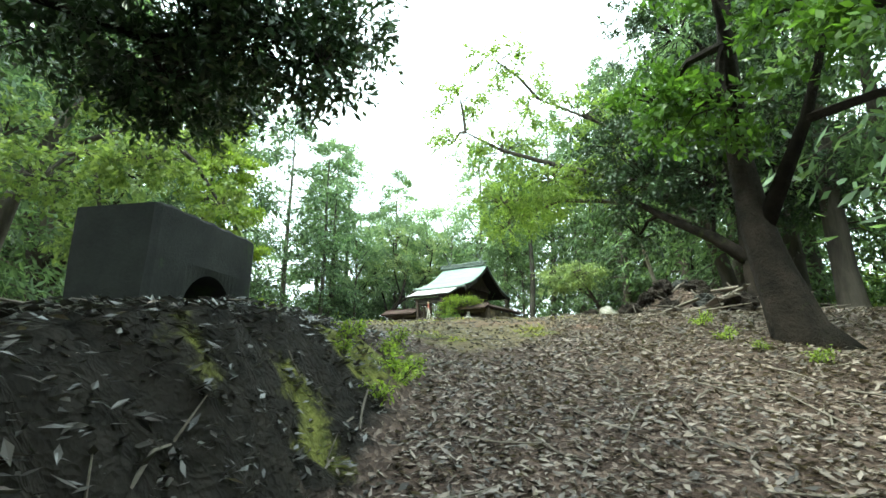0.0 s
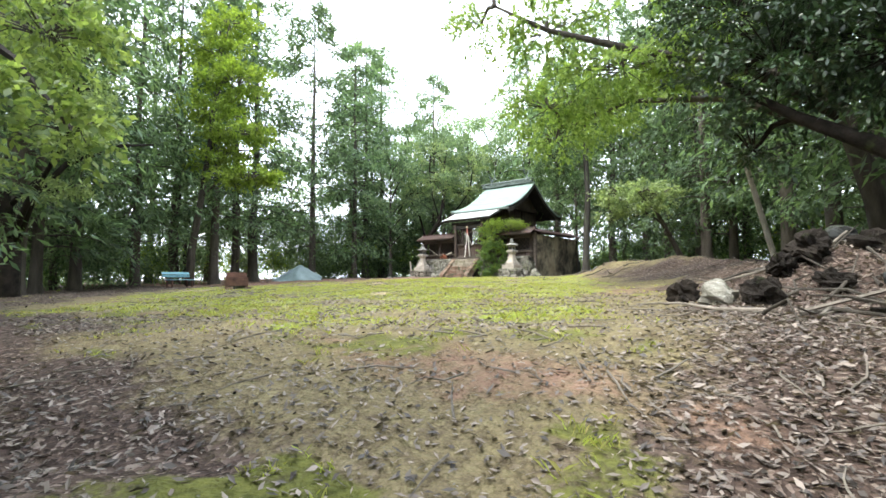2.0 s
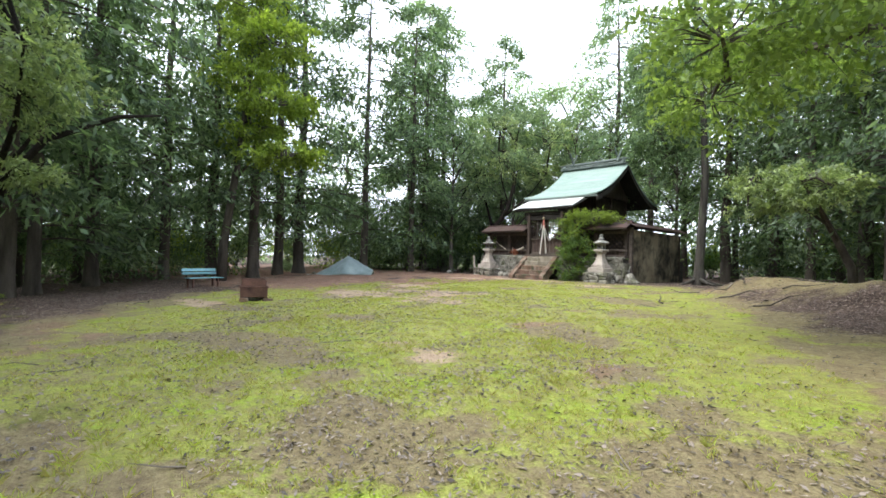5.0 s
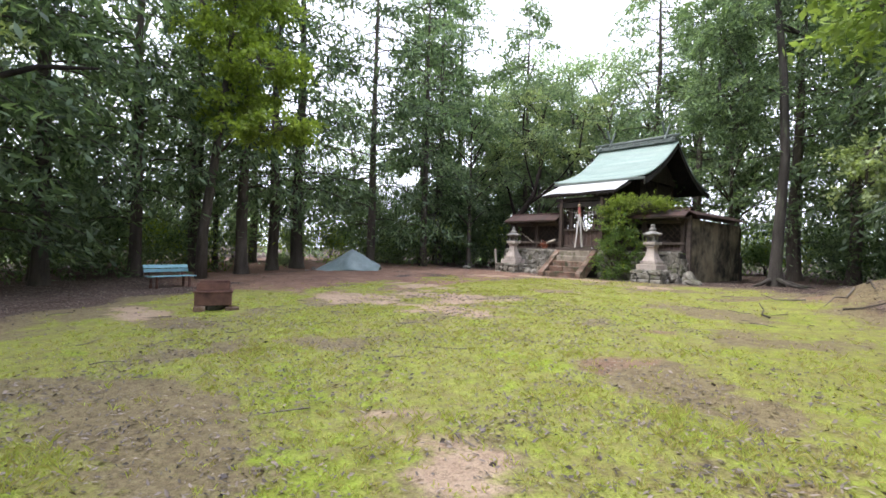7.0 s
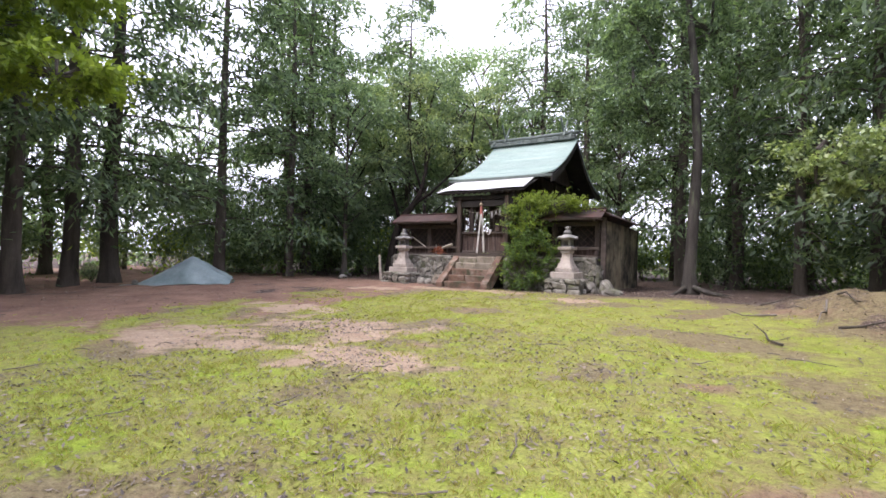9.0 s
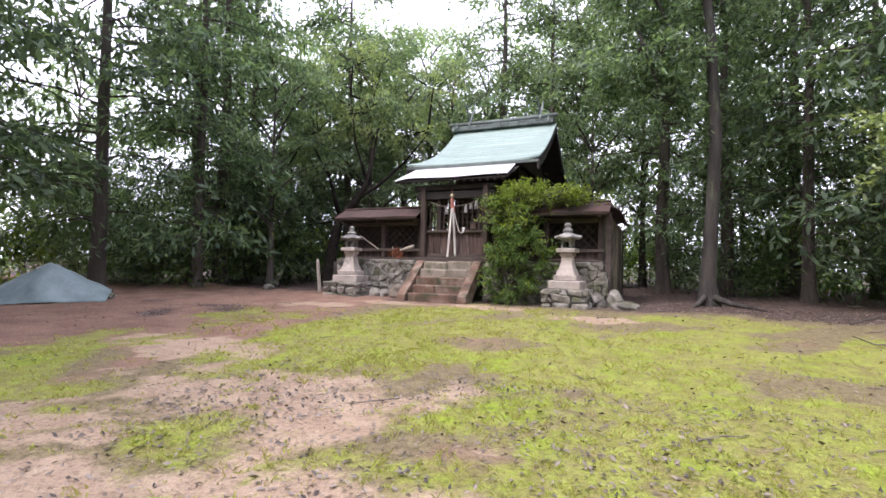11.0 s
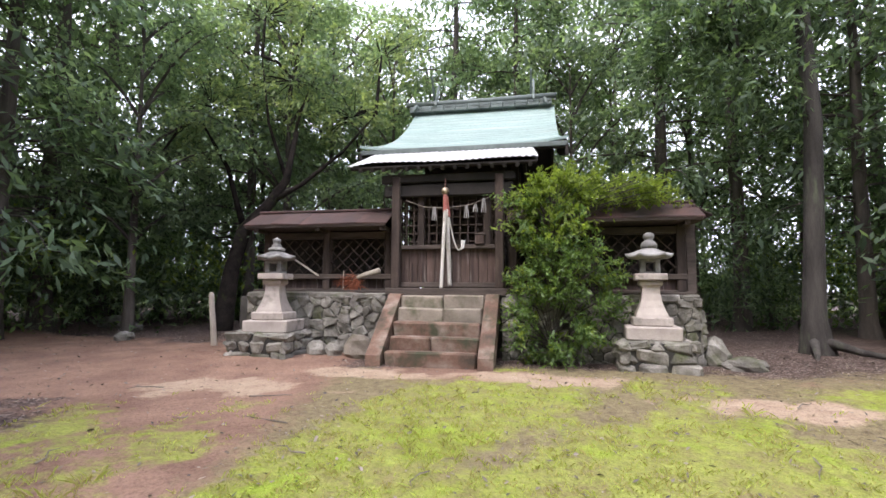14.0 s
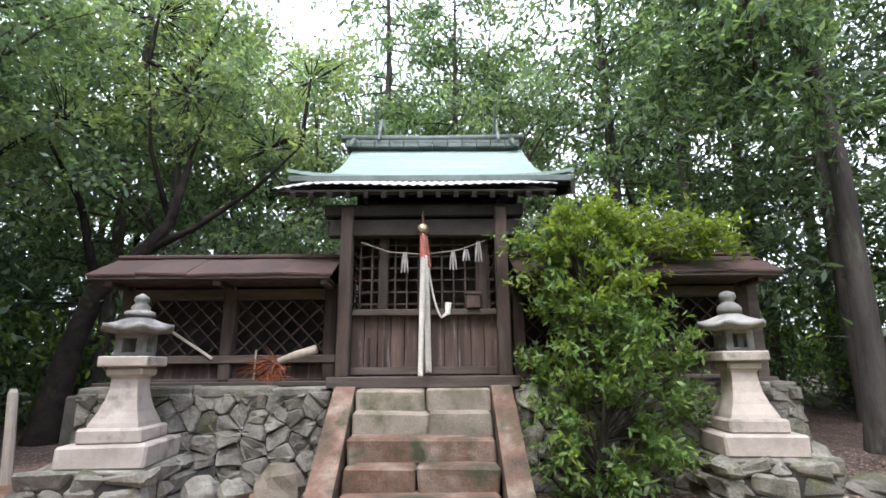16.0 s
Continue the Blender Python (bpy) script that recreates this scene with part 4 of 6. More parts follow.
    grown_tree("maple_tree", "maple with layered pale green boughs beyond the stone basin", [(6.2, -21.6, z - 0.3), (6.2, -21.6, z + 0.6), (6.4, -21.4, z + 2.2), (6.8, -21.0, z + 3.8), (7.0, -20.6, z + 5.4)], [0.2, 0.16, 0.13, 0.09, 0.04],
               [([(6.4, -21.4, z + 2.2), (7.8, -20.9, z + 2.9), (9.4, -20.5, z + 2.9)], 0.06), ([(6.6, -21.2, z + 3.0), (7.6, -19.9, z + 4.0), (8.6, -19.2, z + 4.0)], 0.06)],
               [((9.2, -20.6, 1.7), (1.1, 0.9, 0.35), 34), ((7.6, -21.4, 1.5), (1.2, 1.0, 0.4), 30), ((8.4, -19.6, 2.6), (1.3, 1.0, 0.4), 34), ((7.0, -20.2, 3.6), (1.5, 1.2, 0.5), 34), ((6.0, -21.6, 2.6), (1.3, 1.1, 0.5), 26), ((8.0, -20.6, 0.7), (0.9, 0.8, 0.35), 18), ((9.6, -19.6, 1.2), (0.6, 0.5, 0.25), 12)], LIMELEAF, 0.11, 0.5, BARK, 79, 14, 0.34)
    # grey leaning cypress with spread roots by the heap, and the bent tree behind the west lantern
    z = g(6.05, 1.75)
    roots = [([(6.05, 1.7, z + 0.25), (6.5, 1.35, z + 0.08), (7.1, 0.9, z - 0.02)], 0.09), ([(6.0, 1.7, z + 0.25), (5.8, 1.2, z + 0.06), (5.6, 0.8, z - 0.04)], 0.08), ([(6.1, 1.8, z + 0.22), (6.6, 1.9, z + 0.06), (7.2, 1.8, z - 0.03)], 0.08),
             ([(6.0, 1.8, z + 6.0), (5.3, 1.3, z + 6.4), (4.6, 0.9, z + 6.2)], 0.05), ([(5.95, 1.83, z + 7.4), (6.5, 2.6, z + 7.9)], 0.05)]
    grown_tree("leaning_cypress", "tall grey-barked leaning cypress with roots spread over the ground", [(6.1, 1.75, z - 0.3), (6.06, 1.75, z + 0.1), (6.05, 1.75, z + 0.6), (6.12, 1.75, z + 1.8), (6.22, 1.78, z + 4.0), (6.12, 1.8, z + 6.5), (5.85, 1.9, z + 9.5), (5.5, 2.0, z + 13.0)],
               [0.34, 0.25, 0.175, 0.15, 0.135, 0.115, 0.08, 0.03], roots,
               [((5.0, 1.2, 5.9), (1.2, 1.0, 0.5), 26), ((6.4, 2.4, 7.4), (1.3, 1.2, 0.7), 30), ((5.2, 1.6, 8.4), (1.5, 1.3, 0.8), 36), ((5.6, 2.0, 10.2), (1.4, 1.3, 1.0), 36), ((5.5, 2.0, 12.0), (1.0, 1.0, 1.1), 24), ((4.4, 1.6, 6.8), (1.0, 0.9, 0.5), 18), ((5.0, 1.5, 4.9), (0.9, 0.9, 0.6), 30), ((4.2, 2.0, 5.6), (0.9, 0.9, 0.5), 26), ((4.6, 1.3, 7.8), (1.3, 1.2, 0.8), 36), ((3.9, 2.2, 9.0), (1.4, 1.3, 0.9), 36), ((6.6, 1.9, 9.0), (1.4, 1.3, 0.9), 32)], CEDAR, 0.17, 0.3, GREYBARK, 78, 18, 0.5, 0.8)
    z = g(-6.4, 3.8)
    grown_tree("bent_tree", "dark bent trunk with thin airy pale leaves", [(-6.6, 3.8, z - 0.3), (-6.5, 3.8, z + 0.2), (-6.3, 3.8, z + 1.6), (-6.0, 3.8, z + 2.6), (-5.3, 3.85, z + 3.3), (-4.9, 3.9, z + 3.9), (-4.7, 4.0, z + 5.2)], [0.34, 0.26, 0.2, 0.18, 0.14, 0.1, 0.06],
               [([(-5.3, 3.85, z + 3.3), (-4.4, 3.9, z + 3.8), (-3.4, 4.0, z + 4.6), (-2.6, 4.2, z + 5.6)], 0.08), ([(-6.0, 3.8, z + 2.6), (-6.4, 3.6, z + 4.2), (-7.2, 3.4, z + 5.6)], 0.09), ([(-4.9, 3.9, z + 3.9), (-5.4, 3.8, z + 5.4), (-5.6, 3.7, z + 7.2)], 0.06)],
               [((-3.2, 4.2, 5.4), (1.5, 1.2, 0.8), 26), ((-4.8, 3.9, 6.4), (1.8, 1.5, 1.1), 36), ((-6.8, 3.4, 5.6), (1.6, 1.4, 0.9), 30), ((-5.6, 3.8, 8.2), (1.9, 1.7, 1.1), 36), ((-2.6, 4.6, 7.2), (1.5, 1.4, 1.0), 24), ((-8.2, 3.2, 4.2), (1.1, 1.0, 0.5), 14)], PALELEAF, 0.14, 0.42, DARKBARK, 79, 9, 0.46)
    # unseen trees added round the start, to shade the foot of the ramp
    for k, (x, y) in enumerate(((13.2, -27.2), (18.6, -28.0), (20.6, -23.2), (15.8, -30.5))):
        z = g(x, y)
        grown_tree("bay_tree", "unseen dark evergreen tree added to shade the foot of the ramp", [(x, y, z - 0.3), (x, y, z + 0.3), (x + 0.1, y + 0.1, z + 2.2), (x, y + 0.3, z + 4.4), (x, y + 0.4, z + 6.5)], [0.28, 0.22, 0.18, 0.12, 0.05],
                   [([(x + 0.1, y + 0.1, z + 2.6), (x + 0.2, y + 1.4, z + 4.0), (x + 0.2, y + 2.6, z + 4.8)], 0.09)],
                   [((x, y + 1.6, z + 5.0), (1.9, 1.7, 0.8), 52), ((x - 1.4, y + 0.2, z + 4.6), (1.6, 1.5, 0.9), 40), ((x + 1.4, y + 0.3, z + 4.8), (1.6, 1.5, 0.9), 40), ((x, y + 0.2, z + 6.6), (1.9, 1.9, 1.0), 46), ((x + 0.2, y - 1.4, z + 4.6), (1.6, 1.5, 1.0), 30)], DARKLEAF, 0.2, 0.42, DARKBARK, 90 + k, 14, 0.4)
    # old tree at the west edge with a long bare limb, and the yellow-green one behind the bench
    z = g(-2.3, -18.1)
    grown_tree("chestnut_tree", "old dark-trunked tree with pale toothed leaves and a bare limb", [(-2.3, -18.1, z - 0.3), (-2.3, -18.1, z + 0.1), (-2.35, -18.05, z + 1.2), (-2.6, -18.2, z + 2.4), (-2.9, -18.6, z + 4.4), (-3.0, -18.8, z + 6.5)], [0.38, 0.31, 0.26, 0.22, 0.14, 0.06],
               [([(-2.35, -18.05, z + 1.2), (-2.0, -17.7, z + 2.8), (-1.8, -17.0, z + 3.85), (-1.85, -15.6, z + 4.7), (-2.1, -14.6, z + 5.0)], 0.13), ([(-2.4, -18.1, z + 1.5), (-1.4, -17.9, z + 2.6), (0.2, -17.6, z + 3.8), (1.6, -17.6, z + 4.8)], 0.1),
                ([(-2.6, -18.2, z + 2.4), (-2.2, -17.4, z + 3.6), (-1.6, -16.9, z + 4.6)], 0.08)],
               [((-2.0, -18.0, 8.4), (2.0, 1.8, 1.2), 26), ((0.8, -18.6, 7.6), (1.7, 1.5, 1.0), 18), ((0.4, -17.6, 3.5), (1.4, 1.1, 0.5), 30), ((1.8, -17.7, 4.2), (1.3, 1.1, 0.6), 30), ((-1.6, -17.0, 4.4), (1.5, 1.2, 0.7), 34), ((-2.6, -18.4, 6.2), (1.9, 1.7, 1.2), 44), ((0.6, -18.4, 5.6), (1.6, 1.4, 0.9), 34), ((-1.2, -17.3, 2.2), (1.3, 0.9, 0.3), 18), ((2.6, -18.6, 5.4), (1.3, 1.2, 0.8), 24)], PALELEAF, 0.14, 0.4, DARKBARK, 76, 15, 0.42)
    x, y = -7.4, -11.0
    z = g(x, y)
    grown_tree("young_maple", "slender tree with bright yellow-green foliage behind the bench", [(x, y, z - 0.3), (x + 0.1, y, z + 1.5), (x + 0.5, y + 0.2, z + 4.0), (x + 0.9, y + 0.4, z + 7.0), (x + 1.0, y + 0.6, z + 10.0)], [0.2, 0.16, 0.13, 0.09, 0.03],
               [([(x + 0.5, y + 0.2, z + 4.0), (x + 1.6, y + 0.6, z + 4.9), (x + 2.8, y + 1.2, z + 5.2)], 0.05), ([(x + 0.8, y + 0.3, z + 6.0), (x + 2.2, y + 0.6, z + 7.2)], 0.05)],
               [((x + 2.8, y + 1.2, 4.3), (1.9, 1.5, 0.35), 44), ((x + 0.9, y + 0.6, 5.6), (1.7, 1.5, 0.6), 36), ((x + 2.2, y + 1.0, 6.4), (2.0, 1.7, 0.6), 48), ((x + 0.8, y + 0.3, 7.6), (1.9, 1.6, 0.7), 44), ((x + 2.0, y + 0.8, 8.8), (2.1, 1.8, 0.7), 54), ((x + 1.0, y + 0.6, 10.2), (2.0, 1.7, 0.8), 50), ((x + 1.6, y + 0.8, 11.6), (1.6, 1.4, 0.8), 36)], BRIGHT, 0.18, 0.5, BARK, 77, 15, 0.46)


BROADNEAR = leaf_mat("near_leaf", (0.04, 0.08, 0.02), (0.11, 0.20, 0.045), 0.45, 0.45)
MAPLE = leaf_mat("maple_leaf", (0.115, 0.175, 0.06), (0.24, 0.32, 0.11), 0.52)
LIMELEAF = leaf_mat("lime_leaf", (0.10, 0.15, 0.06), (0.25, 0.31, 0.13), 0.5, 0.45)
PALELEAF = leaf_mat("pale_leaf", (0.12, 0.165, 0.09), (0.26, 0.32, 0.17), 0.5, 0.4, 0.5)
TWIG = surface("grey_twig", [(0.3, (0.13, 0.11, 0.09)), (0.7, (0.30, 0.26, 0.22))], 6, 50, 0.95, relief=0.3, dist=0.003)
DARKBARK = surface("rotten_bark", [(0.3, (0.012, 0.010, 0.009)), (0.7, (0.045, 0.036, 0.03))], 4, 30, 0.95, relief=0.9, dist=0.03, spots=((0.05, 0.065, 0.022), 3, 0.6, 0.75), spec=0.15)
near_trees()

# ---------------------------------------------------------------- shrine: platform, walls and steps


def rubble_wall(name, label, x0, x1, yf, z0, z1, seed, facing="y"):
    """Rubble retaining wall with a dark core; each stone is a part with an uneven outline and a bulging face."""
    rng = random.Random(seed)
    wall = tagged(new(name), label, "wall", kind="structure")
    w = x1 - x0
    if facing == "y":
        place = lambda u, v, d: (x0 + u, yf - d, v)
    else:
        place = lambda u, v, d: (yf + d, x0 + u, v)
    depth = 0.32
    a, b = place(0.02, z0 - 0.3, -depth), place(w - 0.02, z1 - 0.01, 0.0)
    lo, hi = [min(a[k], b[k]) for k in range(3)], [max(a[k], b[k]) for k in range(3)]
    part("core", box([(lo[k] + hi[k]) / 2 for k in range(3)], [hi[k] - lo[k] for k in range(3)], 0.01), MORTAR, wall)
    za, zb = z0 - 0.12, z1
    seeds, tries = [], 0
    while tries < 4000:
        tries += 1
        p = (rng.uniform(0, w), rng.uniform(za, zb))
        gap = 0.06 + 0.12 * (0.5 + 0.5 * noise.noise(Vector((p[0] * 1.7, p[1] * 1.7, seed)))) + 0.05 * rng.random()
        if all(math.hypot((p[0] - a) * 0.7, (p[1] - b) * 1.2) > gap for a, b in seeds):
            seeds.append(p)
    for cu, cv in seeds:
        cell = [(0.0, za), (w, za), (w, zb), (0.0, zb)]
        for a, b in seeds:
            if (a, b) == (cu, cv) or math.hypot(a - cu, b - cv) > 0.9:
                continue
            nx_, ny_ = a - cu, b - cv
            lim = (a * a + b * b - cu * cu - cv * cv) / 2
            out = []
            for (px, py), (qx, qy) in zip(cell, cell[1:] + cell[:1]):
                dp, dq = px * nx_ + py * ny_ - lim, qx * nx_ + qy * ny_ - lim
                if dp <= 0:
                    out.append((px, py))
                if dp * dq < 0:
                    t = dp / (dp - dq)
                    out.append((px + (qx - px) * t, py + (qy - py) * t))
            cell = out
        if len(cell) < 3:
            continue
        mu, mv = sum(p[0] for p in cell) / len(cell), sum(p[1] for p in cell) / len(cell)
        ring = []
        for (px, py), (qx, qy) in zip(cell, cell[1:] + cell[:1]):
            ring.append((px + (mu - px) * 0.05 + rng.uniform(-0.006, 0.006), py + (mv - py) * 0.05 + rng.uniform(-0.006, 0.006)))
            ring.append(((px + qx) / 2 + rng.uniform(-0.008, 0.008), (py + qy) / 2 + rng.uniform(-0.008, 0.008)))
        k = len(ring)
        grow = 0.972
        ring = [(mu + (u - mu) * grow, mv + (v - mv) * grow) for u, v in ring]
        proud = rng.uniform(0.012, 0.065)
        tu, tv = rng.uniform(-0.25, 0.25), rng.uniform(-0.25, 0.25)
        vs = [place(u, v, -0.05) for u, v in ring]
        vs += [place(u, v, proud * 0.6) for u, v in ring]
        vs += [place(mu + (u - mu) * 0.8, mv + (v - mv) * 0.86, proud + (u - mu) * tu + (v - mv) * tv + rng.uniform(-0.016, 0.012)) for u, v in ring]
        vs.append(place(mu, mv, proud + 0.006))
        fs = []
        for q in range(k):
            q2 = (q + 1) % k
            fs += [(q, q2, k + q2, k + q), (k + q, k + q2, 2 * k + q2, 2 * k + q), (2 * k + q, 2 * k + q2, 3 * k)]
        part("stone", Geo().add(vs, fs), RUBBLE, wall)
    return wall


tagged(part("shrine_platform", box((0, 3.4, 0.26), (7.5, 6.1, 1.0), 0.02), MORTAR), "raised earth and stone platform under the shrine", "platform", kind="structure")
rubble_wall("wall_front_west", "grey rubble stone retaining wall with moss", -3.45, -0.93, 0.12, -0.2, 0.79, 3)
rubble_wall("wall_front_east", "grey rubble stone retaining wall beside the bush", 0.93, 3.82, 0.12, -0.2, 0.79, 4)
rubble_wall("wall_side_east", "rubble stone return of the retaining wall", 0.14, 1.3, 3.82, -0.2, 0.62, 6, "x")


def coping(x0, x1, y, z, seed):
    rng = random.Random(seed)
    x = x0
    while x < x1 - 0.2:
        w = min(rng.uniform(0.45, 0.85), x1 - x)
        tagged(part("coping_stone", box((x + w / 2, y, z), (w - 0.012, 0.36, rng.uniform(0.09, 0.12)), 0.02, jitter=0.012, rng=rng), RUBBLE),
               "long flat coping stone on the retaining wall", "stone", "coping stones")
        x += w


coping(-3.45, -1.0, 0.26, 0.79, 8)
coping(1.0, 3.8, 0.26, 0.79, 9)


def stone_steps():
    rng = random.Random(14)
    ob = thing("stone_steps", "worn reddish stone steps with sloping side slabs", "steps")
    n, rise, tread = 5, 0.195, 0.215
    y = -0.86
    for i in range(n):
        z1 = -0.17 + rise * (i + 1)
        cuts = [-0.66, 0.66] if i in (0, 2) else [-0.66, rng.uniform(-0.15, 0.2), 0.66]
        if i == n - 1:
            cuts = [-0.68, 0.02, 0.68]
        for a, b in zip(cuts, cuts[1:]):
            g = box(((a + b) / 2, y + i * tread + 0.2 + rng.uniform(-0.01, 0.01), z1 - rise / 2 - 0.02), (b - a - 0.012, 0.4, rise + 0.035), 0.022, jitter=0.014, rng=rng)
            part("step", g, GRANITE_STEP if i >= 3 else REDSTONE, ob)
    for s in (-1, 1):
        # sloping cheek slab
        x = s * 0.79
        prof = [(-1.0, -0.25), (-0.97, -0.02), (0.10, 0.83), (0.24, 0.83), (0.24, 0.55), (-0.70, -0.25)]
        vs = [(x - 0.105 + rng.uniform(-0.006, 0.006), py, pz) for py, pz in prof] + [(x + 0.105 + rng.uniform(-0.006, 0.006), py, pz) for py, pz in prof]
        k = len(prof)
        fs = [tuple(range(k)), tuple(range(2 * k - 1, k - 1, -1))] + [(q, k + q, k + (q + 1) % k, (q + 1) % k) for q in range(k)]
        part("cheek_slab", Geo().add(vs, fs), REDSTONE, ob, "slanting reddish side slab, pale at the top")
    return ob


GRANITE_STEP = surface("mossy_step_stone", [(0.3, (0.17, 0.145, 0.112)), (0.7, (0.36, 0.31, 0.25))], 2.2, 55, 0.92, relief=0.9, dist=0.014, spots=((0.085, 0.088, 0.045), 2.4, 0.53, 0.70))
stone_steps()


# ---------------------------------------------------------------- shrine hall

# timber with shade put into its colour, for eaves, soffits and fence backs
SHADED_TIMBER = surface("shaded_timber", [(0.3, (0.018, 0.016, 0.015)), (0.7, (0.05, 0.042, 0.036))], 2.5, 30, 0.9, relief=0.5, dist=0.006, vary=0.15)


def hall():
    ob = thing("shrine_hall", "small weathered wooden shrine hall under a green copper roof", "shrine")
    P = lambda name, g, m, label="", smooth=False: part(name, g, m, ob, label, smooth)
    P("sill", box((0, 0.37, 0.865), (2.06, 0.18, 0.12), 0.012), TIMBERX)
    P("floor_board", box((0, 1.2, 0.88), (1.8, 1.5, 0.06), 0.006), TIMBERX)
    for x in (-0.88, 0.88):
        P("post", box((x, 0.42, 1.87), (0.14, 0.14, 1.90), 0.014), TIMBER)
        P("post", box((x, 1.85, 1.87), (0.14, 0.14, 1.90), 0.014), TIMBER)
        P("side_rail", box((x, 1.14, 1.62), (0.07, 1.28, 0.09), 0.008), TIMBER)
        P("side_board", box((x, 1.14, 1.24), (0.03, 1.28, 0.66), 0.004), BOARD)
        P("side_beam", box((x, 1.14, 2.56), (0.09, 1.30, 0.14), 0.01), TIMBER)
        for k in range(7):
            P("lattice_bar", box((x, 0.62 + 0.17 * k, 2.08), (0.022, 0.026, 0.84), 0.003), TIMBER)
        for k in range(5):
            P("lattice_bar", box((x, 1.14, 1.78 + 0.145 * k), (0.026, 1.28, 0.022), 0.003), TIMBER)
    for x in (-0.47, 0.67):
        P("post", box((x, 0.54, 2.08), (0.11, 0.09, 0.90), 0.01), TIMBER)
    P("rail", box((0, 0.49, 1.615), (1.62, 0.09, 0.07), 0.008), TIMBERX)
    P("lower_rail", box((0, 0.50, 0.98), (1.62, 0.05, 0.08), 0.006), TIMBERX)
    for k in range(11):
        x = -0.745 + 0.149 * k
        P("door_board", box((x, 0.545 + 0.004 * (k % 2), 1.29), (0.142, 0.028, 0.60), 0.004), BOARD)
    for x in (-0.62, -0.54, -0.46):
        P("door_batten", box((x, 0.522, 1.16), (0.022, 0.02, 0.36), 0.003), BOARD)
    for k in range(12):
        x = -0.74 + 0.1345 * k
        P("lattice_bar", box((x, 0.56, 2.06), (0.022, 0.024, 0.84), 0.003), TIMBER)
    for k in range(6):
        P("lattice_bar", box((0, 0.585, 1.72 + 0.14 * k), (1.60, 0.024, 0.022), 0.003), TIMBER)
    P("lintel", box((0, 0.46, 2.58), (2.2, 0.13, 0.20), 0.012), SHADED_TIMBER)
    P("upper_beam", box((0, 0.46, 2.79), (2.3, 0.16, 0.14), 0.012), SHADED_TIMBER)
    P("frieze_board", box((0, 0.52, 2.74), (1.9, 0.03, 0.2), 0.004), SHADED_TIMBER)
    # inner sanctum, set back behind the open front bay
    for nm, c, sz in (("back_wall", (0.06, 5.9, 2.30), (1.9, 0.08, 2.95)), ("inner_wall", (0.06, 3.0, 2.30), (1.9, 0.06, 2.95)),
                      ("side_wall", (-0.86, 4.45, 2.30), (0.08, 2.9, 2.95)), ("side_wall", (0.98, 4.45, 2.30), (0.08, 2.9, 2.95))):
        P(nm, box(c, sz, 0.01), TIMBER)
    for x in (-0.9, 1.02):
        for y in (2.98, 4.45, 5.94):
            P("post", box((x, y, 2.30), (0.16, 0.16, 2.98), 0.014), TIMBER)
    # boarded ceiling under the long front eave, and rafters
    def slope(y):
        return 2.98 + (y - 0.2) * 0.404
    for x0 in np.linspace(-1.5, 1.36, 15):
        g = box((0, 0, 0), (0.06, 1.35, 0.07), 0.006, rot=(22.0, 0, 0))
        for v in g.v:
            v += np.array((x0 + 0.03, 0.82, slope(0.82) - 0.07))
        P("rafter", g, SHADED_TIMBER)
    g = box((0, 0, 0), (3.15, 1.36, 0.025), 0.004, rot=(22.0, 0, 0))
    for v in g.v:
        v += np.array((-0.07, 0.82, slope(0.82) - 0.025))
    P("eave_board", g, SHADED_TIMBER)
    P("eave_fascia", box((-0.08, 0.24, 2.955), (3.14, 0.04, 0.06), 0.008), SHADED_TIMBER)
    # corrugated sheet laid over the front eave, its left end sagging
    nx, ny = 150, 4
    vs, fs = [], []
    for side in (0, 1):
        for j in range(ny + 1):
            for i in range(nx + 1):
                u, v = i / nx, j / ny
                x = -1.70 + 3.22 * u + 0.10 * v * (1 - 2 * u)
                y = 0.17 + 1.25 * v
                z = 3.03 + 0.52 * v + 0.009 * math.sin(i * 2 * math.pi / 5) - 0.05 * max(0, 0.14 - u) / 0.14 * (1 - v) + 0.012 * math.sin(u * 9) * (1 - v)
                vs.append((x, y, z - side * 0.006))
    w = nx + 1
    m = w * (ny + 1)
    for j in range(ny):
        for i in range(nx):
            a = j * w + i
            fs += [(a, a + 1, a + w + 1, a + w), (m + a, m + a + w, m + a + w + 1, m + a + 1)]
    for i in range(nx):
        fs.append((i, m + i, m + i + 1, i + 1))
    P("corrugated_sheet", Geo().add(vs, fs), ZINC, "pale corrugated metal sheet over the front eave")
    # copper roof in overlapping courses, front and rear
    ye, yr, ze, zr = 1.32, 4.4, 3.60, 5.40
    prof = lambda u: (ze + (zr - ze) * (0.30 * u + 0.70 * u ** 1.75))
    spread = lambda u, side: 1.67 + 0.33 * (1 - u) ** 4 if side < 0 else 1.85 + 0.13 * (1 - u) ** 6
    for sgn in (1, -1):
        for k in range(20):
            u0, u1 = k / 20, (k + 1) / 20
            vs, fs = [], []
            cols = 21
            for lift in (0.0, -0.05):
                for u in (u0, u1 + 0.01):
                    for i in range(cols):
                        t = i / (cols - 1) * 2 - 1
                        half = spread(u, t)
                        y = ye + (yr - ye) * u
                        if sgn < 0:
                            y = 2 * yr - y
                        z = prof(u) + 0.10 * t ** 4 * (1 - u) + lift + (0.006 if u == u0 else 0.0)
                        vs.append((t * half + 0.08, y, z))
            a = cols
            for i in range(cols - 1):
                fs += [(i, i + 1, a + i + 1, a + i), (2 * a + i, 3 * a + i, 3 * a + i + 1, 2 * a + i + 1), (i, 2 * a + i, 2 * a + i + 1, i + 1)]
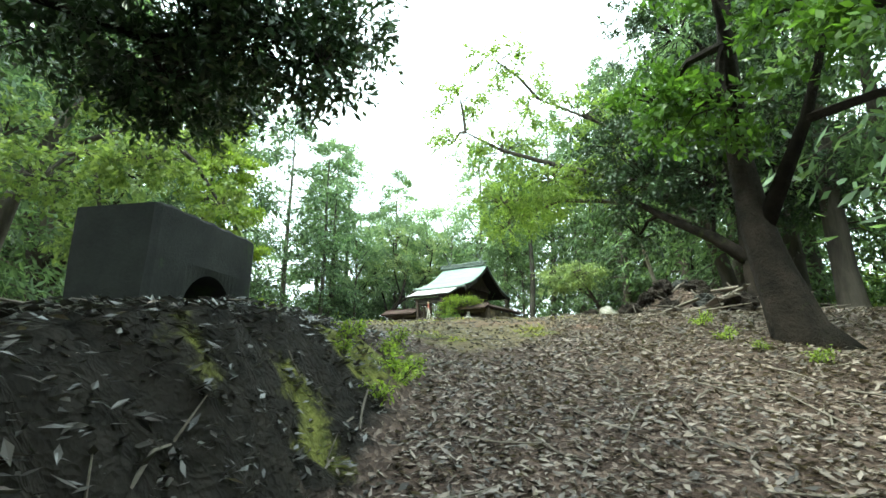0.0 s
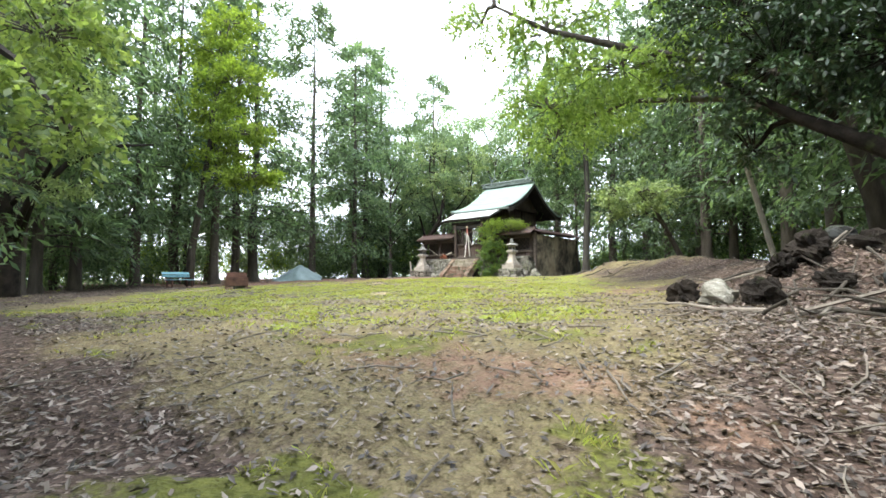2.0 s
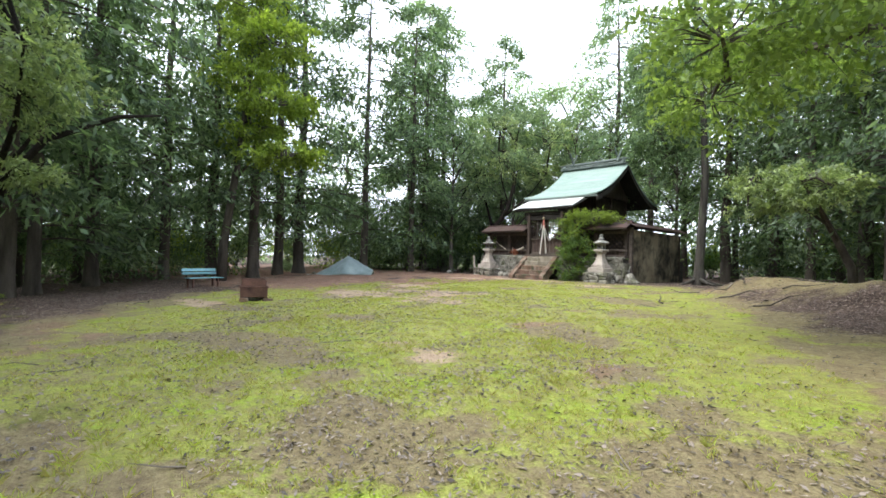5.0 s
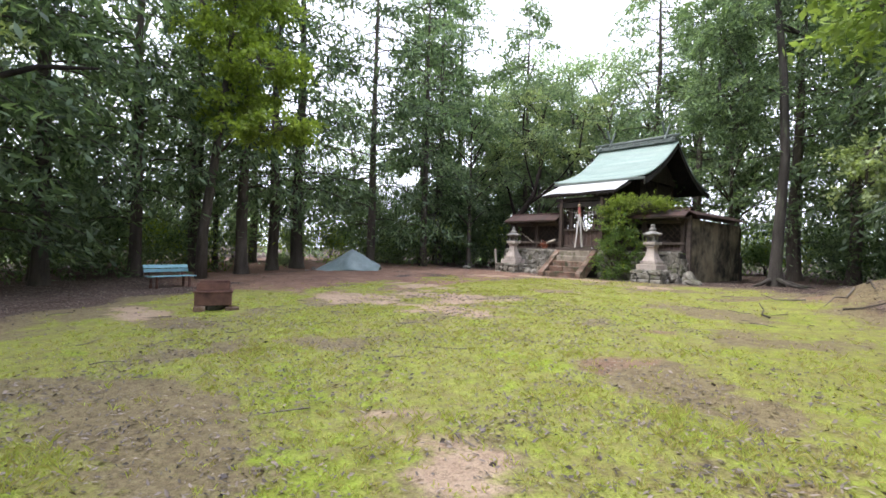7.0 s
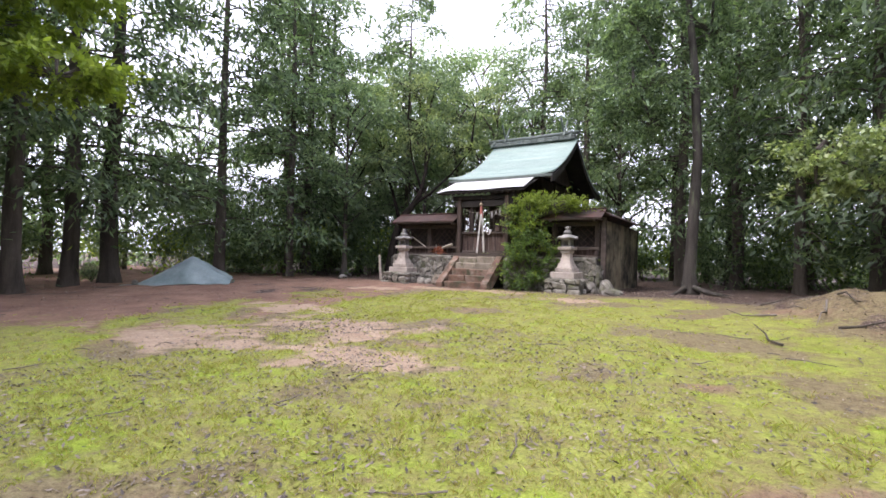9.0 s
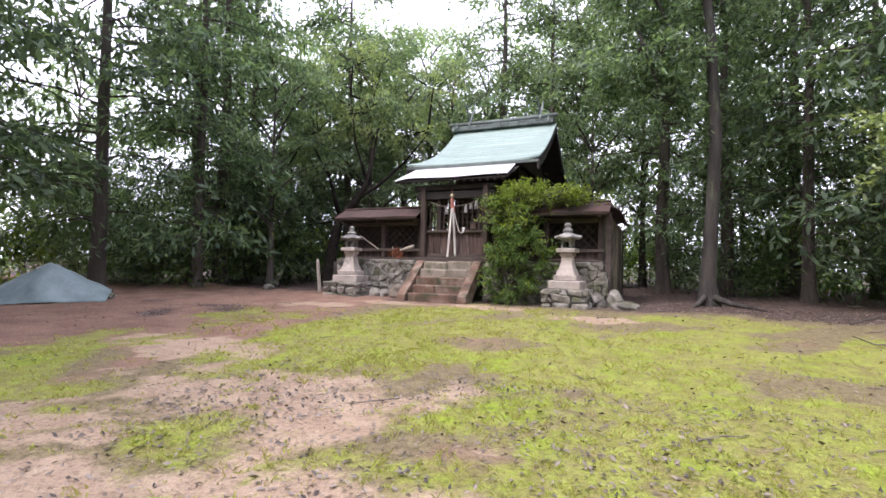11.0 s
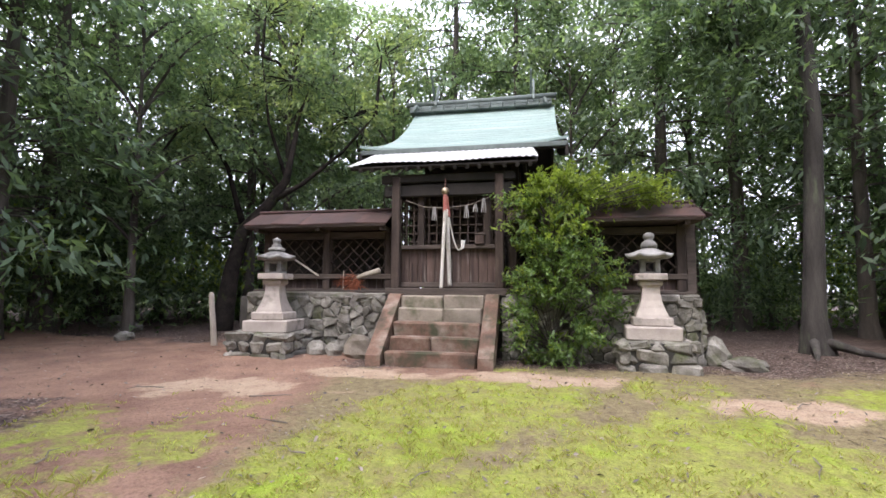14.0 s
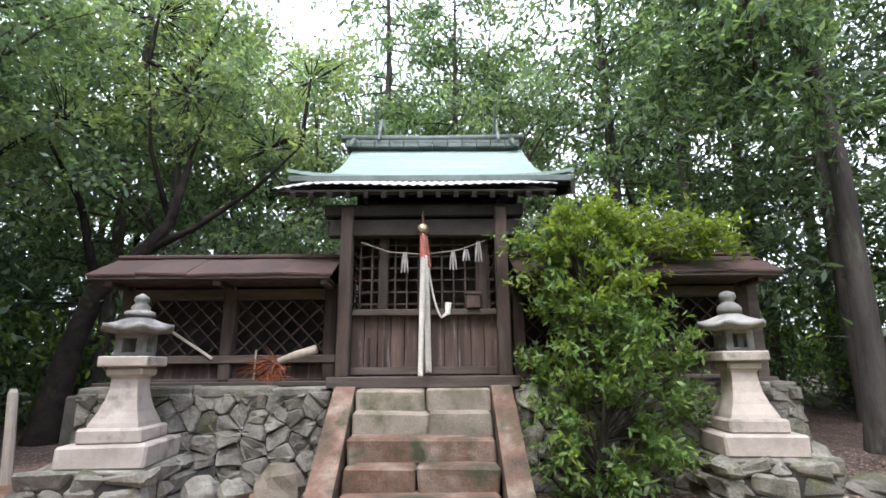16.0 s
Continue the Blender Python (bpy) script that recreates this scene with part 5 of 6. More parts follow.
            fs += [(0, a, 3 * a, 2 * a), (a - 1, 3 * a - 1, 4 * a - 1, 2 * a - 1)]
            P("copper_course", Geo().add(vs, fs), COPPER)
        # soffit and verge boards, their timber colour darkened for roof shade
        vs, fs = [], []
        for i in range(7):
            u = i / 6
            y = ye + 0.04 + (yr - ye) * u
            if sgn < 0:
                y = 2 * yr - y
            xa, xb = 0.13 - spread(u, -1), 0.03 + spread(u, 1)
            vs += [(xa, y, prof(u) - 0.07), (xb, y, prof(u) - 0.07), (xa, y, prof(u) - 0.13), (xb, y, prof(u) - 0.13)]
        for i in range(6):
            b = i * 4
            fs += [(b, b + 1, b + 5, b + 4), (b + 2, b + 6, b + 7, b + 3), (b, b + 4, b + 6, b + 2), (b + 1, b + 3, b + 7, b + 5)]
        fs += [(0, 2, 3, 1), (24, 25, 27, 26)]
        P("roof_underside", Geo().add(vs, fs), SHADED_TIMBER)
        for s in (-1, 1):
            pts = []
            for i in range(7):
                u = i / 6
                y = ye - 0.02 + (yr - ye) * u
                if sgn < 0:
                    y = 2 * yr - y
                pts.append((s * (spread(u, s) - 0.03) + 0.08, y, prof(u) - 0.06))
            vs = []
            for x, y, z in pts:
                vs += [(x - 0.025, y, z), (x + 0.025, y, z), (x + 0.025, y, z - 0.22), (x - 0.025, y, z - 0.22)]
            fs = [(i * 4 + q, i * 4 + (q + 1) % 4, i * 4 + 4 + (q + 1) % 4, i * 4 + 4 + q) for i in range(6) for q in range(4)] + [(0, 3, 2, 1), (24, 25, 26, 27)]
            P("bargeboard", Geo().add(vs, fs), SHADED_TIMBER)
    P("front_gutter_board", box((0.08, ye + 0.005, ze - 0.05), (3.94, 0.05, 0.09), 0.008), COPPER_DARK)
    gable = [(0, 2.75, 3.76), (0, 6.05, 3.76), (0, 4.4, 5.05)]
    for x in (-1.05, 1.2):
        vs = [(x - 0.03, b, c) for _, b, c in gable] + [(x + 0.03, b, c) for _, b, c in gable]
        P("gable_wall", Geo().add(vs, [(0, 1, 2), (5, 4, 3), (0, 3, 4, 1), (1, 4, 5, 2), (2, 5, 3, 0)]), TIMBER)
    # ridge
    for row in range(2):
        for k in range(12):
            P("ridge_tile", box((-1.56 + 0.298 * k, yr, zr + 0.045 + 0.085 * row), (0.291, 0.34 - 0.04 * row, 0.08), 0.012), COPPER_DARK)
    P("ridge_beam", tube([(-1.82, yr, zr + 0.27), (0.08, yr, zr + 0.255), (1.98, yr, zr + 0.28)], [0.075, 0.075, 0.075], 12), COPPER_DARK, smooth=True)
    for s in (-1, 1):
        x = 0.08 + s * 1.62
        P("ridge_end", tube([(x, yr - 0.05, zr + 0.20), (x, yr - 0.22, zr + 0.12), (x + s * 0.03, yr - 0.26, zr + 0.02), (x + s * 0.05, yr - 0.27, zr - 0.03)], [0.05, 0.05, 0.04, 0.025], 8), COPPER_DARK)
        x = 0.17 + s * 1.23
        for q in (-1, 1):
            P("crossed_finial", box((x + 0.03 * q, yr + q * 0.07, zr + 0.50), (0.05, 0.085, 0.86), 0.008, rot=(-q * 34, 0, 0)), COPPER_DARK, "dull green crossed ridge finial")
    return ob


hall()


def bell_ropes():
    ob = thing("bell_rope", "pair of pale twisted bell ropes with a faded red top", "rope")
    def strand(p0, p1, r, turns, m, name, label=""):
        p0, p1 = np.array(p0), np.array(p1)
        g = Geo()
        for s in range(3):
            pts = []
            for i in range(turns * 8 + 1):
                t = i / (turns * 8)
                a = 2 * math.pi * (t * turns + s / 3)
                pts.append(tuple(p0 + (p1 - p0) * t + np.array((math.cos(a) * r * 0.55, math.sin(a) * r * 0.55, 0))))
            g.add(*_vf(tube(pts, [r * 0.62] * len(pts), 5)))
        part(name, g, m, ob, label, True)
    strand((-0.01, 0.30, 2.22), (-0.03, 0.10, 0.93), 0.026, 12, ROPE, "hanging_rope")
    strand((0.02, 0.31, 2.22), (0.05, 0.44, 0.96), 0.032, 12, ROPE, "hanging_rope")
    strand((-0.01, 0.30, 2.50), (-0.01, 0.30, 2.2), 0.032, 3, ROPE_RED, "red_wrapping", "faded red and white cloth wrapping")
    strand((0.02, 0.30, 2.45), (0.06, 0.31, 2.1), 0.02, 3, ROPE_RED, "red_wrapping")
    part("bell", lathe([(0.01, 2.60), (0.05, 2.58), (0.065, 2.54), (0.065, 2.51), (0.045, 2.48), (0.01, 2.47)], 14), BRONZE, ob, smooth=True)
    part("hook", tube([(0, 0.0, 2.6), (0, 0.02, 2.75)], [0.012, 0.012], 6), RUST, ob)
    for c in ob.children:
        if c.name.startswith(("bell", "hook")):
            c.location = (-0.01, 0.30, 0)
    part("loose_cord", tube(bez((0.05, 0.34, 2.1), (0.12, 0.42, 1.6), (0.20, 0.46, 1.55), 8), [0.012] * 8, 6), ROPE, ob)
    part("loose_end", tube([(0.20, 0.46, 1.56), (0.26, 0.45, 1.60), (0.27, 0.45, 1.72)], [0.012, 0.03, 0.04], 6), PAPER, ob, "frayed white end of the cord")


bell_ropes()


def sacred_cord():
    ob = thing("straw_cord", "thin straw cord with tattered paper streamers across the lattice", "cord")
    part("cord", tube([(-0.72, 0.44, 2.42), (-0.4, 0.43, 2.30), (0, 0.43, 2.27), (0.4, 0.43, 2.32), (0.72, 0.44, 2.44)], [0.006, 0.008, 0.008, 0.008, 0.006], 6), TWIG, ob)
    for x, z, s in ((-0.22, 2.30, 0.24), (0.33, 2.31, 0.22), (0.48, 2.33, 0.14), (0.62, 2.42, 0.24)):
        for q in range(3):
            dx = (q - 1) * 0.014
            part("paper_streamer", tube([(x + dx, 0.43, z), (x + dx * 1.8, 0.425, z - s * 0.5), (x + dx * 2.6, 0.42, z - s)], [0.006, 0.012, 0.008], 5), DULLPAPER, ob)


DULLPAPER = surface("grey_paper", [(0.3, (0.26, 0.25, 0.24)), (0.7, (0.42, 0.41, 0.39))], 8, 60, 0.9, relief=0.1, dist=0.001)
sacred_cord()


def offertory_box():
    ob = thing("offering_stand", "small brown wooden offering stand on the lattice rail", "stand")
    part("body", box((0.55, 0.46, 1.73), (0.15, 0.10, 0.15), 0.008), BOARD, ob)
    part("lid", box((0.55, 0.46, 1.82), (0.19, 0.12, 0.03), 0.006), TIMBERX, ob)


offertory_box()


def fence(side, x0, x1, label):
    """Roofed lattice fence from x0 to x1 along the retaining wall."""
    ob = thing("lattice_fence", label, "fence", "roofed fences beside the hall")
    P = lambda name, g, m, lab="": part(name, g, m, ob, lab)
    y = 0.68
    w, cx = x1 - x0, (x0 + x1) / 2
    P("sill", box((cx, y, 0.855), (w, 0.14, 0.11), 0.012), TIMBERX)
    P("rail", box((cx, y - 0.02, 1.12), (w, 0.13, 0.09), 0.01), TIMBERX, "weathered grey rail")
    P("lower_panel", box((cx, y + 0.03, 0.99), (w, 0.03, 0.18), 0.004), BOARD)
    P("back_board", box((cx, y + 0.46, 1.40), (w - 0.1, 0.03, 1.08), 0.004), SHADED_TIMBER, "dark boarded back")
    P("top_beam", box((cx, y, 1.86), (w, 0.12, 0.12), 0.01), TIMBERX)
    P("ledge", box((cx, y - 0.26, 0.86), (w, 0.2, 0.05), 0.01), TIMBERX)
    posts = [x0 + 0.08, cx, x1 - 0.08]
    for x in posts:
        P("post", box((x, y, 1.40), (0.14, 0.14, 1.14), 0.012), TIMBER)
        P("bracket", box((x, y - 0.15, 1.93), (0.08, 0.62, 0.07), 0.008), TIMBER)
    for a, b in zip(posts, posts[1:]):
        a, b = a + 0.07, b - 0.07
        z0, z1 = 1.17, 1.80
        h = z1 - z0
        for dirn in (1, -1):
            t = a - h
            while t < b:
                lo, hi = max(a, t), min(b, t + h)
                if hi - lo > 0.08:
                    za, zb = z0 + (lo - t), z0 + (hi - t)
                    if dirn < 0:
                        za, zb = z0 + z1 - za, z0 + z1 - zb
                    L = math.hypot(hi - lo, zb - za)
                    P("lattice_slat", box(((lo + hi) / 2, y + 0.012 * dirn, (za + zb) / 2), (L, 0.014, 0.022), 0.003, rot=(0, -math.degrees(math.atan2(zb - za, hi - lo)), 0)), TIMBER)
                t += 0.21
    # roof of two slopes, with battens at the eaves and a ridge cap
    a, b = x0 - 0.14 * (side < 0), x1 + 0.14 * (side > 0)
    rx = [a + (b - a) * k / 5 for k in range(6)]
    for k in range(5):
        for q, y0, y1, z0, z1 in ((0, 0.17, 0.72, 2.02, 2.30), (1, 1.27, 0.72, 2.02, 2.30)):
            xa, xb = rx[k] + 0.002, rx[k + 1] + 0.012
            dz = 0.006 * (k % 2)
            sag = 0.012 * math.sin(k * 1.9)
            vs = [(xa, y0, z0 + dz + sag), (xb, y0, z0 + dz - sag * 0.6), (xb, y1, z1 + dz), (xa, y1, z1 + dz)]
            vs += [(p, r, s - 0.022) for p, r, s in vs]
            P("roof_sheet", Geo().add(vs, [(0, 1, 2, 3), (7, 6, 5, 4), (0, 4, 5, 1), (1, 5, 6, 2), (2, 6, 7, 3), (3, 7, 4, 0)]), RUSTROOF)
    P("eave_board", box(((a + b) / 2, 0.20, 1.985), (b - a - 0.02, 0.03, 0.05), 0.006), TIMBERX)
    P("eave_board", box(((a + b) / 2, 1.24, 1.985), (b - a - 0.02, 0.03, 0.05), 0.006), TIMBERX)
    P("ceiling_board", box(((a + b) / 2, 0.72, 1.955), (b - a - 0.04, 1.02, 0.016), 0.003), TIMBER)
    P("ridge_cap", box(((a + b) / 2, 0.72, 2.315), (b - a + 0.02, 0.10, 0.045), 0.012), RUSTROOF)
    return ob


fence(-1, -3.48, -1.0, "weathered lattice fence under a rusted sheet roof")
fence(1, 1.0, 3.78, "weathered lattice fence under a rusted sheet roof behind the bush")


def side_wall(s, x):
    ob = tagged(new("wall_east" if s > 0 else "wall_west"), "stained tan clay side wall with a narrow roof", "wall", kind="structure")
    part("plaster", box((x, 3.15, 0.88), (0.14, 4.7, 2.15), 0.02), PLASTER, ob)
    part("corner_post", box((x, 0.74, 0.95), (0.15, 0.13, 2.2), 0.014), TIMBERX, ob)
    part("corner_post", box((x, 5.5, 0.9), (0.16, 0.16, 2.1), 0.014), TIMBER, ob)
    for q, w in ((-1, 0.28), (1, 0.28)):
        vs = [(x, 0.5, 2.24), (x, 5.7, 2.24), (x + q * w, 5.7, 2.08), (x + q * w, 0.5, 2.08)]
        vs += [(a, b, c - 0.025) for a, b, c in vs]
        part("roof_sheet", Geo().add(vs, [(0, 1, 2, 3), (7, 6, 5, 4), (0, 4, 5, 1), (1, 5, 6, 2), (2, 6, 7, 3), (3, 7, 4, 0)]), RUSTROOF, ob)


side_wall(1, 3.86)


# ---------------------------------------------------------------- lanterns

def lantern(at, turn, roof_mat, label, tiers):
    ob = thing("stone_lantern", label, "lantern", "pair of lanterns before the shrine")
    P = lambda name, g, m, lab="", smooth=False: part(name, g, m, ob, lab, smooth)
    P("base_block", box((0, 0, 0.095), (0.72, 0.70, 0.19), 0.02, jitter=0.006), GRANITE)
    P("second_block", box((0, 0, 0.25), (0.53, 0.53, 0.12), 0.018, jitter=0.005), GRANITE)
    shaft = [(0.215, 0.31), (0.205, 0.35), (0.165, 0.44), (0.135, 0.54), (0.118, 0.64), (0.115, 0.72), (0.125, 0.745)]
    P("shaft", lathe(shaft, 4, True), GRANITE)
    P("collar", box((0, 0, 0.785), (0.31, 0.31, 0.08), 0.03), GRANITE)
    P("platform", box((0, 0, 0.875), (0.42, 0.42, 0.095), 0.012), GRANITE)
    for sx in (-1, 1):
        for sy in (-1, 1):
            P("fire_box_post", box((sx * 0.095, sy * 0.095, 1.01), (0.07, 0.07, 0.175), 0.008), GRANITE_DARK)
    P("fire_box_floor", box((0, 0, 0.94), (0.25, 0.25, 0.035), 0.006), GRANITE_DARK)
    P("fire_box_lintel", box((0, 0, 1.105), (0.26, 0.26, 0.04), 0.006), GRANITE_DARK)
    # roof of eight radial strips with rising corners
    rings = [(0.05, 1.30), (0.12, 1.275), (0.20, 1.225), (0.27, 1.19), (0.315, 1.178), (0.31, 1.145), (0.15, 1.12)]
    vs, fs, seg = [], [], 32
    for r, z in rings:
        for k in range(seg):
            a = 2 * math.pi * k / seg
            corner = abs(math.cos(3 * a)) ** 6
            q = r * (0.93 + 0.10 * corner * (r > 0.15))
            vs.append((q * math.cos(a), q * math.sin(a), z + (0.035 * corner * ((r - 0.15) / 0.16) if r > 0.15 else 0)))
    for i in range(len(rings) - 1):
        for k in range(seg):
            k2 = (k + 1) % seg
            fs.append((i * seg + k, (i + 1) * seg + k, (i + 1) * seg + k2, i * seg + k2))
    fs += [tuple(range(seg)), tuple((len(rings) - 1) * seg + k for k in range(seg))[::-1]]
    P("roof", Geo().add(vs, fs), roof_mat, "weathered flaring roof stone", True)
    if tiers:
        fin = [(0.12, 1.29), (0.135, 1.31), (0.125, 1.335), (0.075, 1.35), (0.085, 1.375), (0.06, 1.40), (0.05, 1.42), (0.068, 1.445), (0.06, 1.475), (0.03, 1.495), (0.008, 1.51)]
    else:
        fin = [(0.11, 1.29), (0.115, 1.335), (0.09, 1.375), (0.062, 1.395), (0.055, 1.41), (0.075, 1.44), (0.08, 1.465), (0.065, 1.495), (0.02, 1.515)]
    P("finial", lathe(fin, 14), roof_mat, smooth=True)
    ob.matrix_basis = pose(*at, 0, 0, turn)


lantern((3.06, -0.16, 0.22), -6, GRANITE_DARK, "pale granite stone lantern with a round finial", False)
lantern((-2.68, -0.32, 0.22), 5, surface("lichen_stone", [(0.3, (0.12, 0.12, 0.115)), (0.6, (0.30, 0.29, 0.27)), (0.8, (0.62, 0.60, 0.56))], 7, 60, 0.92, relief=0.7, dist=0.01), "pale granite stone lantern with a blackened lichened roof", True)


def lantern_plinth(cx, cy, w, d, z0, z1, seed):
    rng = random.Random(seed)
    ob = thing("stone_plinth", "low plinth of rough stacked stones under a lantern", "plinth", "lantern plinths")
    part("core", box((cx, cy, (z0 + z1) / 2 - 0.1), (w - 0.08, d - 0.08, z1 - z0 + 0.16), 0.01), MORTAR, ob)
    rows = [z0 - 0.1, z0 + (z1 - z0) * 0.28, z0 + (z1 - z0) * 0.68, z1]
    for za, zb in zip(rows, rows[1:]):
        for face in range(4):
            L = w if face % 2 == 0 else d
            u = -L / 2
            while u < L / 2 - 0.05:
                q = min(rng.uniform(0.16, 0.46), L / 2 - u)
                if L / 2 - u - q < 0.1:
                    q = L / 2 - u
                c = u + q / 2
                t = 0.14
                if face == 0:
                    p, s = (cx + c, cy - d / 2 + t / 2), (q - 0.012, t)
                elif face == 2:
                    p, s = (cx + c, cy + d / 2 - t / 2), (q - 0.012, t)
                else:
                    p, s = (cx + (w / 2 - t / 2) * (1 if face == 1 else -1), cy + c), (t, q - 0.012)
                part("stone", box((p[0], p[1], (za + zb) / 2), (s[0] * rng.uniform(0.9, 1.06), s[1] * rng.uniform(0.9, 1.25), (zb - za) * rng.uniform(0.8, 1.08)), 0.05, rot=(rng.uniform(-5, 5), rng.uniform(-7, 7), rng.uniform(-8, 8)), jitter=0.035, rng=rng), RUBBLE, ob)
                u += q
    part("cap_stone", box((cx, cy, z1 - 0.02), (w - 0.2, d - 0.2, 0.045), 0.015, jitter=0.006, rng=rng), RUBBLE, ob)


lantern_plinth(3.06, -0.14, 1.0, 0.98, -0.2, 0.22, 51)
lantern_plinth(-2.72, -0.30, 1.04, 1.0, -0.18, 0.22, 52)


def loose_stone(at, r, seed, m, label, cat="stone"):
    ob = part("rock", blob((0, 0, 0), r, seed), m, None, "", False)
    ob.location = (at[0], at[1], height(at[0], at[1]) + at[2])
    tagged(ob, label, cat, "loose rocks")


loose_stone((-1.25, -0.32, 0.12), (0.22, 0.16, 0.24), 1, GRANITE_STEP, "pale pointed boulder leaning beside the steps")
loose_stone((-2.0, -0.18, 0.05), (0.18, 0.14, 0.16), 2, RUBBLE, "grey rubble stone fallen at the wall's foot")
loose_stone((-1.7, -0.2, 0.05), (0.15, 0.12, 0.15), 3, RUBBLE, "grey rubble stone fallen at the wall's foot")
loose_stone((4.3, -0.05, 0.04), (0.3, 0.22, 0.14), 4, RUBBLE, "flat grey rock at the wall's corner")
loose_stone((4.05, 0.35, 0.1), (0.2, 0.25, 0.3), 5, RUBBLE, "upright corner stone beside the clay wall")
loose_stone((-8.9, 3.4, 0.08), (0.35, 0.25, 0.2), 6, RUBBLE, "dark rock among the trees")
loose_stone((-9.9, 3.9, 0.08), (0.45, 0.3, 0.25), 7, RUBBLE, "dark rock among the trees")
loose_stone((-7.4, 1.7, 0.05), (0.2, 0.2, 0.14), 8, RUBBLE, "grey rock at the wood's edge")


def withered_bundle():
    ob = thing("withered_branch", "cut branch with rust-red dead twigs on the fence ledge", "branch")
    rng = random.Random(77)
    part("cut_stem", tube([(-1.72, 0.46, 1.04), (-1.42, 0.44, 1.15), (-1.17, 0.42, 1.22)], [0.03, 0.045, 0.048], 10), PALEWOOD, ob, "pale freshly cut stem", True)
    g = Geo()
    for k in range(150):
        a = np.array((-1.66 + rng.uniform(-0.06, 0.12), 0.45 + rng.uniform(-0.05, 0.03), 1.0 + rng.uniform(-0.08, 0.1)))
        e = a + np.array((rng.gauss(-0.06, 0.13), rng.gauss(-0.05, 0.08), rng.gauss(-0.06, 0.11)))
        g.add(*_vf(tube([tuple(a), tuple((a + e) / 2 + np.array((0, 0, 0.02))), tuple(e)], [0.006, 0.005, 0.002], 3, 0, rng, False)))
    ob2 = part("dead_foliage", g, NEEDLE_RED, ob, "rust-red dead twigs")
    tagged(ob2, kind="stuff")
    part("broken_stake", tube([(-1.84, 0.45, 0.9), (-1.83, 0.44, 1.22)], [0.013, 0.01], 6), PALEWOOD, ob)
    ob3 = thing("fallen_slat", "pale lattice slat hanging loose from the fence", "slat")
    part("slat", box((-2.68, 0.58, 1.33), (0.75, 0.016, 0.028), 0.003, rot=(0, 32, 0)), PALEWOOD, ob3)


withered_bundle()


def shrub():
    """Glossy evergreen shrub in front of the east fence, with pale shoots above the fence roof."""
    ob = thing("evergreen_shrub", "tall leafy green shrub with bright young shoots beside the steps", "shrub")
    rng, rs = random.Random(9), np.random.RandomState(9)
    wood, old, young = Geo(), [], []
    masses = [((1.70, -0.15, 0.45), (0.62, 0.50, 0.58), 48), ((1.88, -0.05, 1.2), (0.72, 0.50, 0.5), 50), ((1.78, 0.02, 1.85), (0.62, 0.45, 0.45), 42),
              ((1.85, 0.1, 2.4), (0.5, 0.4, 0.26), 24), ((2.5, 0.28, 2.5), (0.72, 0.45, 0.24), 32), ((3.15, 0.45, 2.42), (0.46, 0.36, 0.17), 18), ((1.28, -0.05, 2.25), (0.36, 0.28, 0.22), 14), ((2.25, -0.1, 0.75), (0.42, 0.35, 0.4), 16)]
    for mi, (c, r, k) in enumerate(masses):
        for _ in range(k):
            d = rs.normal(size=3)
            d /= np.linalg.norm(d)
            tip = np.array(c) + d * np.array(r) * rng.uniform(0.62, 1.28)
            tip[2] = max(tip[2], -0.05)
            root = np.array((1.72, 0.05, max(-0.15, c[2] - 0.5)))
            cur = bez(root, (root + tip) / 2 + np.array((0, 0, 0.15)), tip, 5)
            wood.add(*_vf(tube(cur, [0.016, 0.012, 0.009, 0.006, 0.003], 4, 0, rng, False)))
            # sprays along the outer half of each stem
            for q in range(5):
                t0 = rng.uniform(0.5, 1.0)
                b0 = np.array(cur[2]) + (tip - np.array(cur[2])) * t0
                dirn = (tip - root) / np.linalg.norm(tip - root) + rs.normal(size=3) * 0.6
                dirn /= np.linalg.norm(dirn)
                n = 17
                t = np.linspace(0, 1, n)[:, None]
                p = b0 + dirn * t * rng.uniform(0.18, 0.36) + np.array((0, 0, -0.06)) * t ** 2
                lv = leaves(p, 0.085, 0.36, rs, 0.15, 0.75, dirn * 0.6)
                (young if mi in (3, 4, 5) or (mi in (2, 6) and rng.random() < 0.6) or rng.random() < 0.12 else old).append(lv)
    tagged(part("stem", wood, BARK, ob), kind="stuff")
    part("foliage", Geo().quads(np.concatenate(old)), SHRUB, ob)
    part("young_growth", Geo().quads(np.concatenate(young)), BRIGHT, ob, "pale yellow-green young shoots")


shrub()

# ---------------------------------------------------------------- things round the clearing


def ground_at(x, y, dz=0.0):
    return (x, y, height(x, y) + dz)


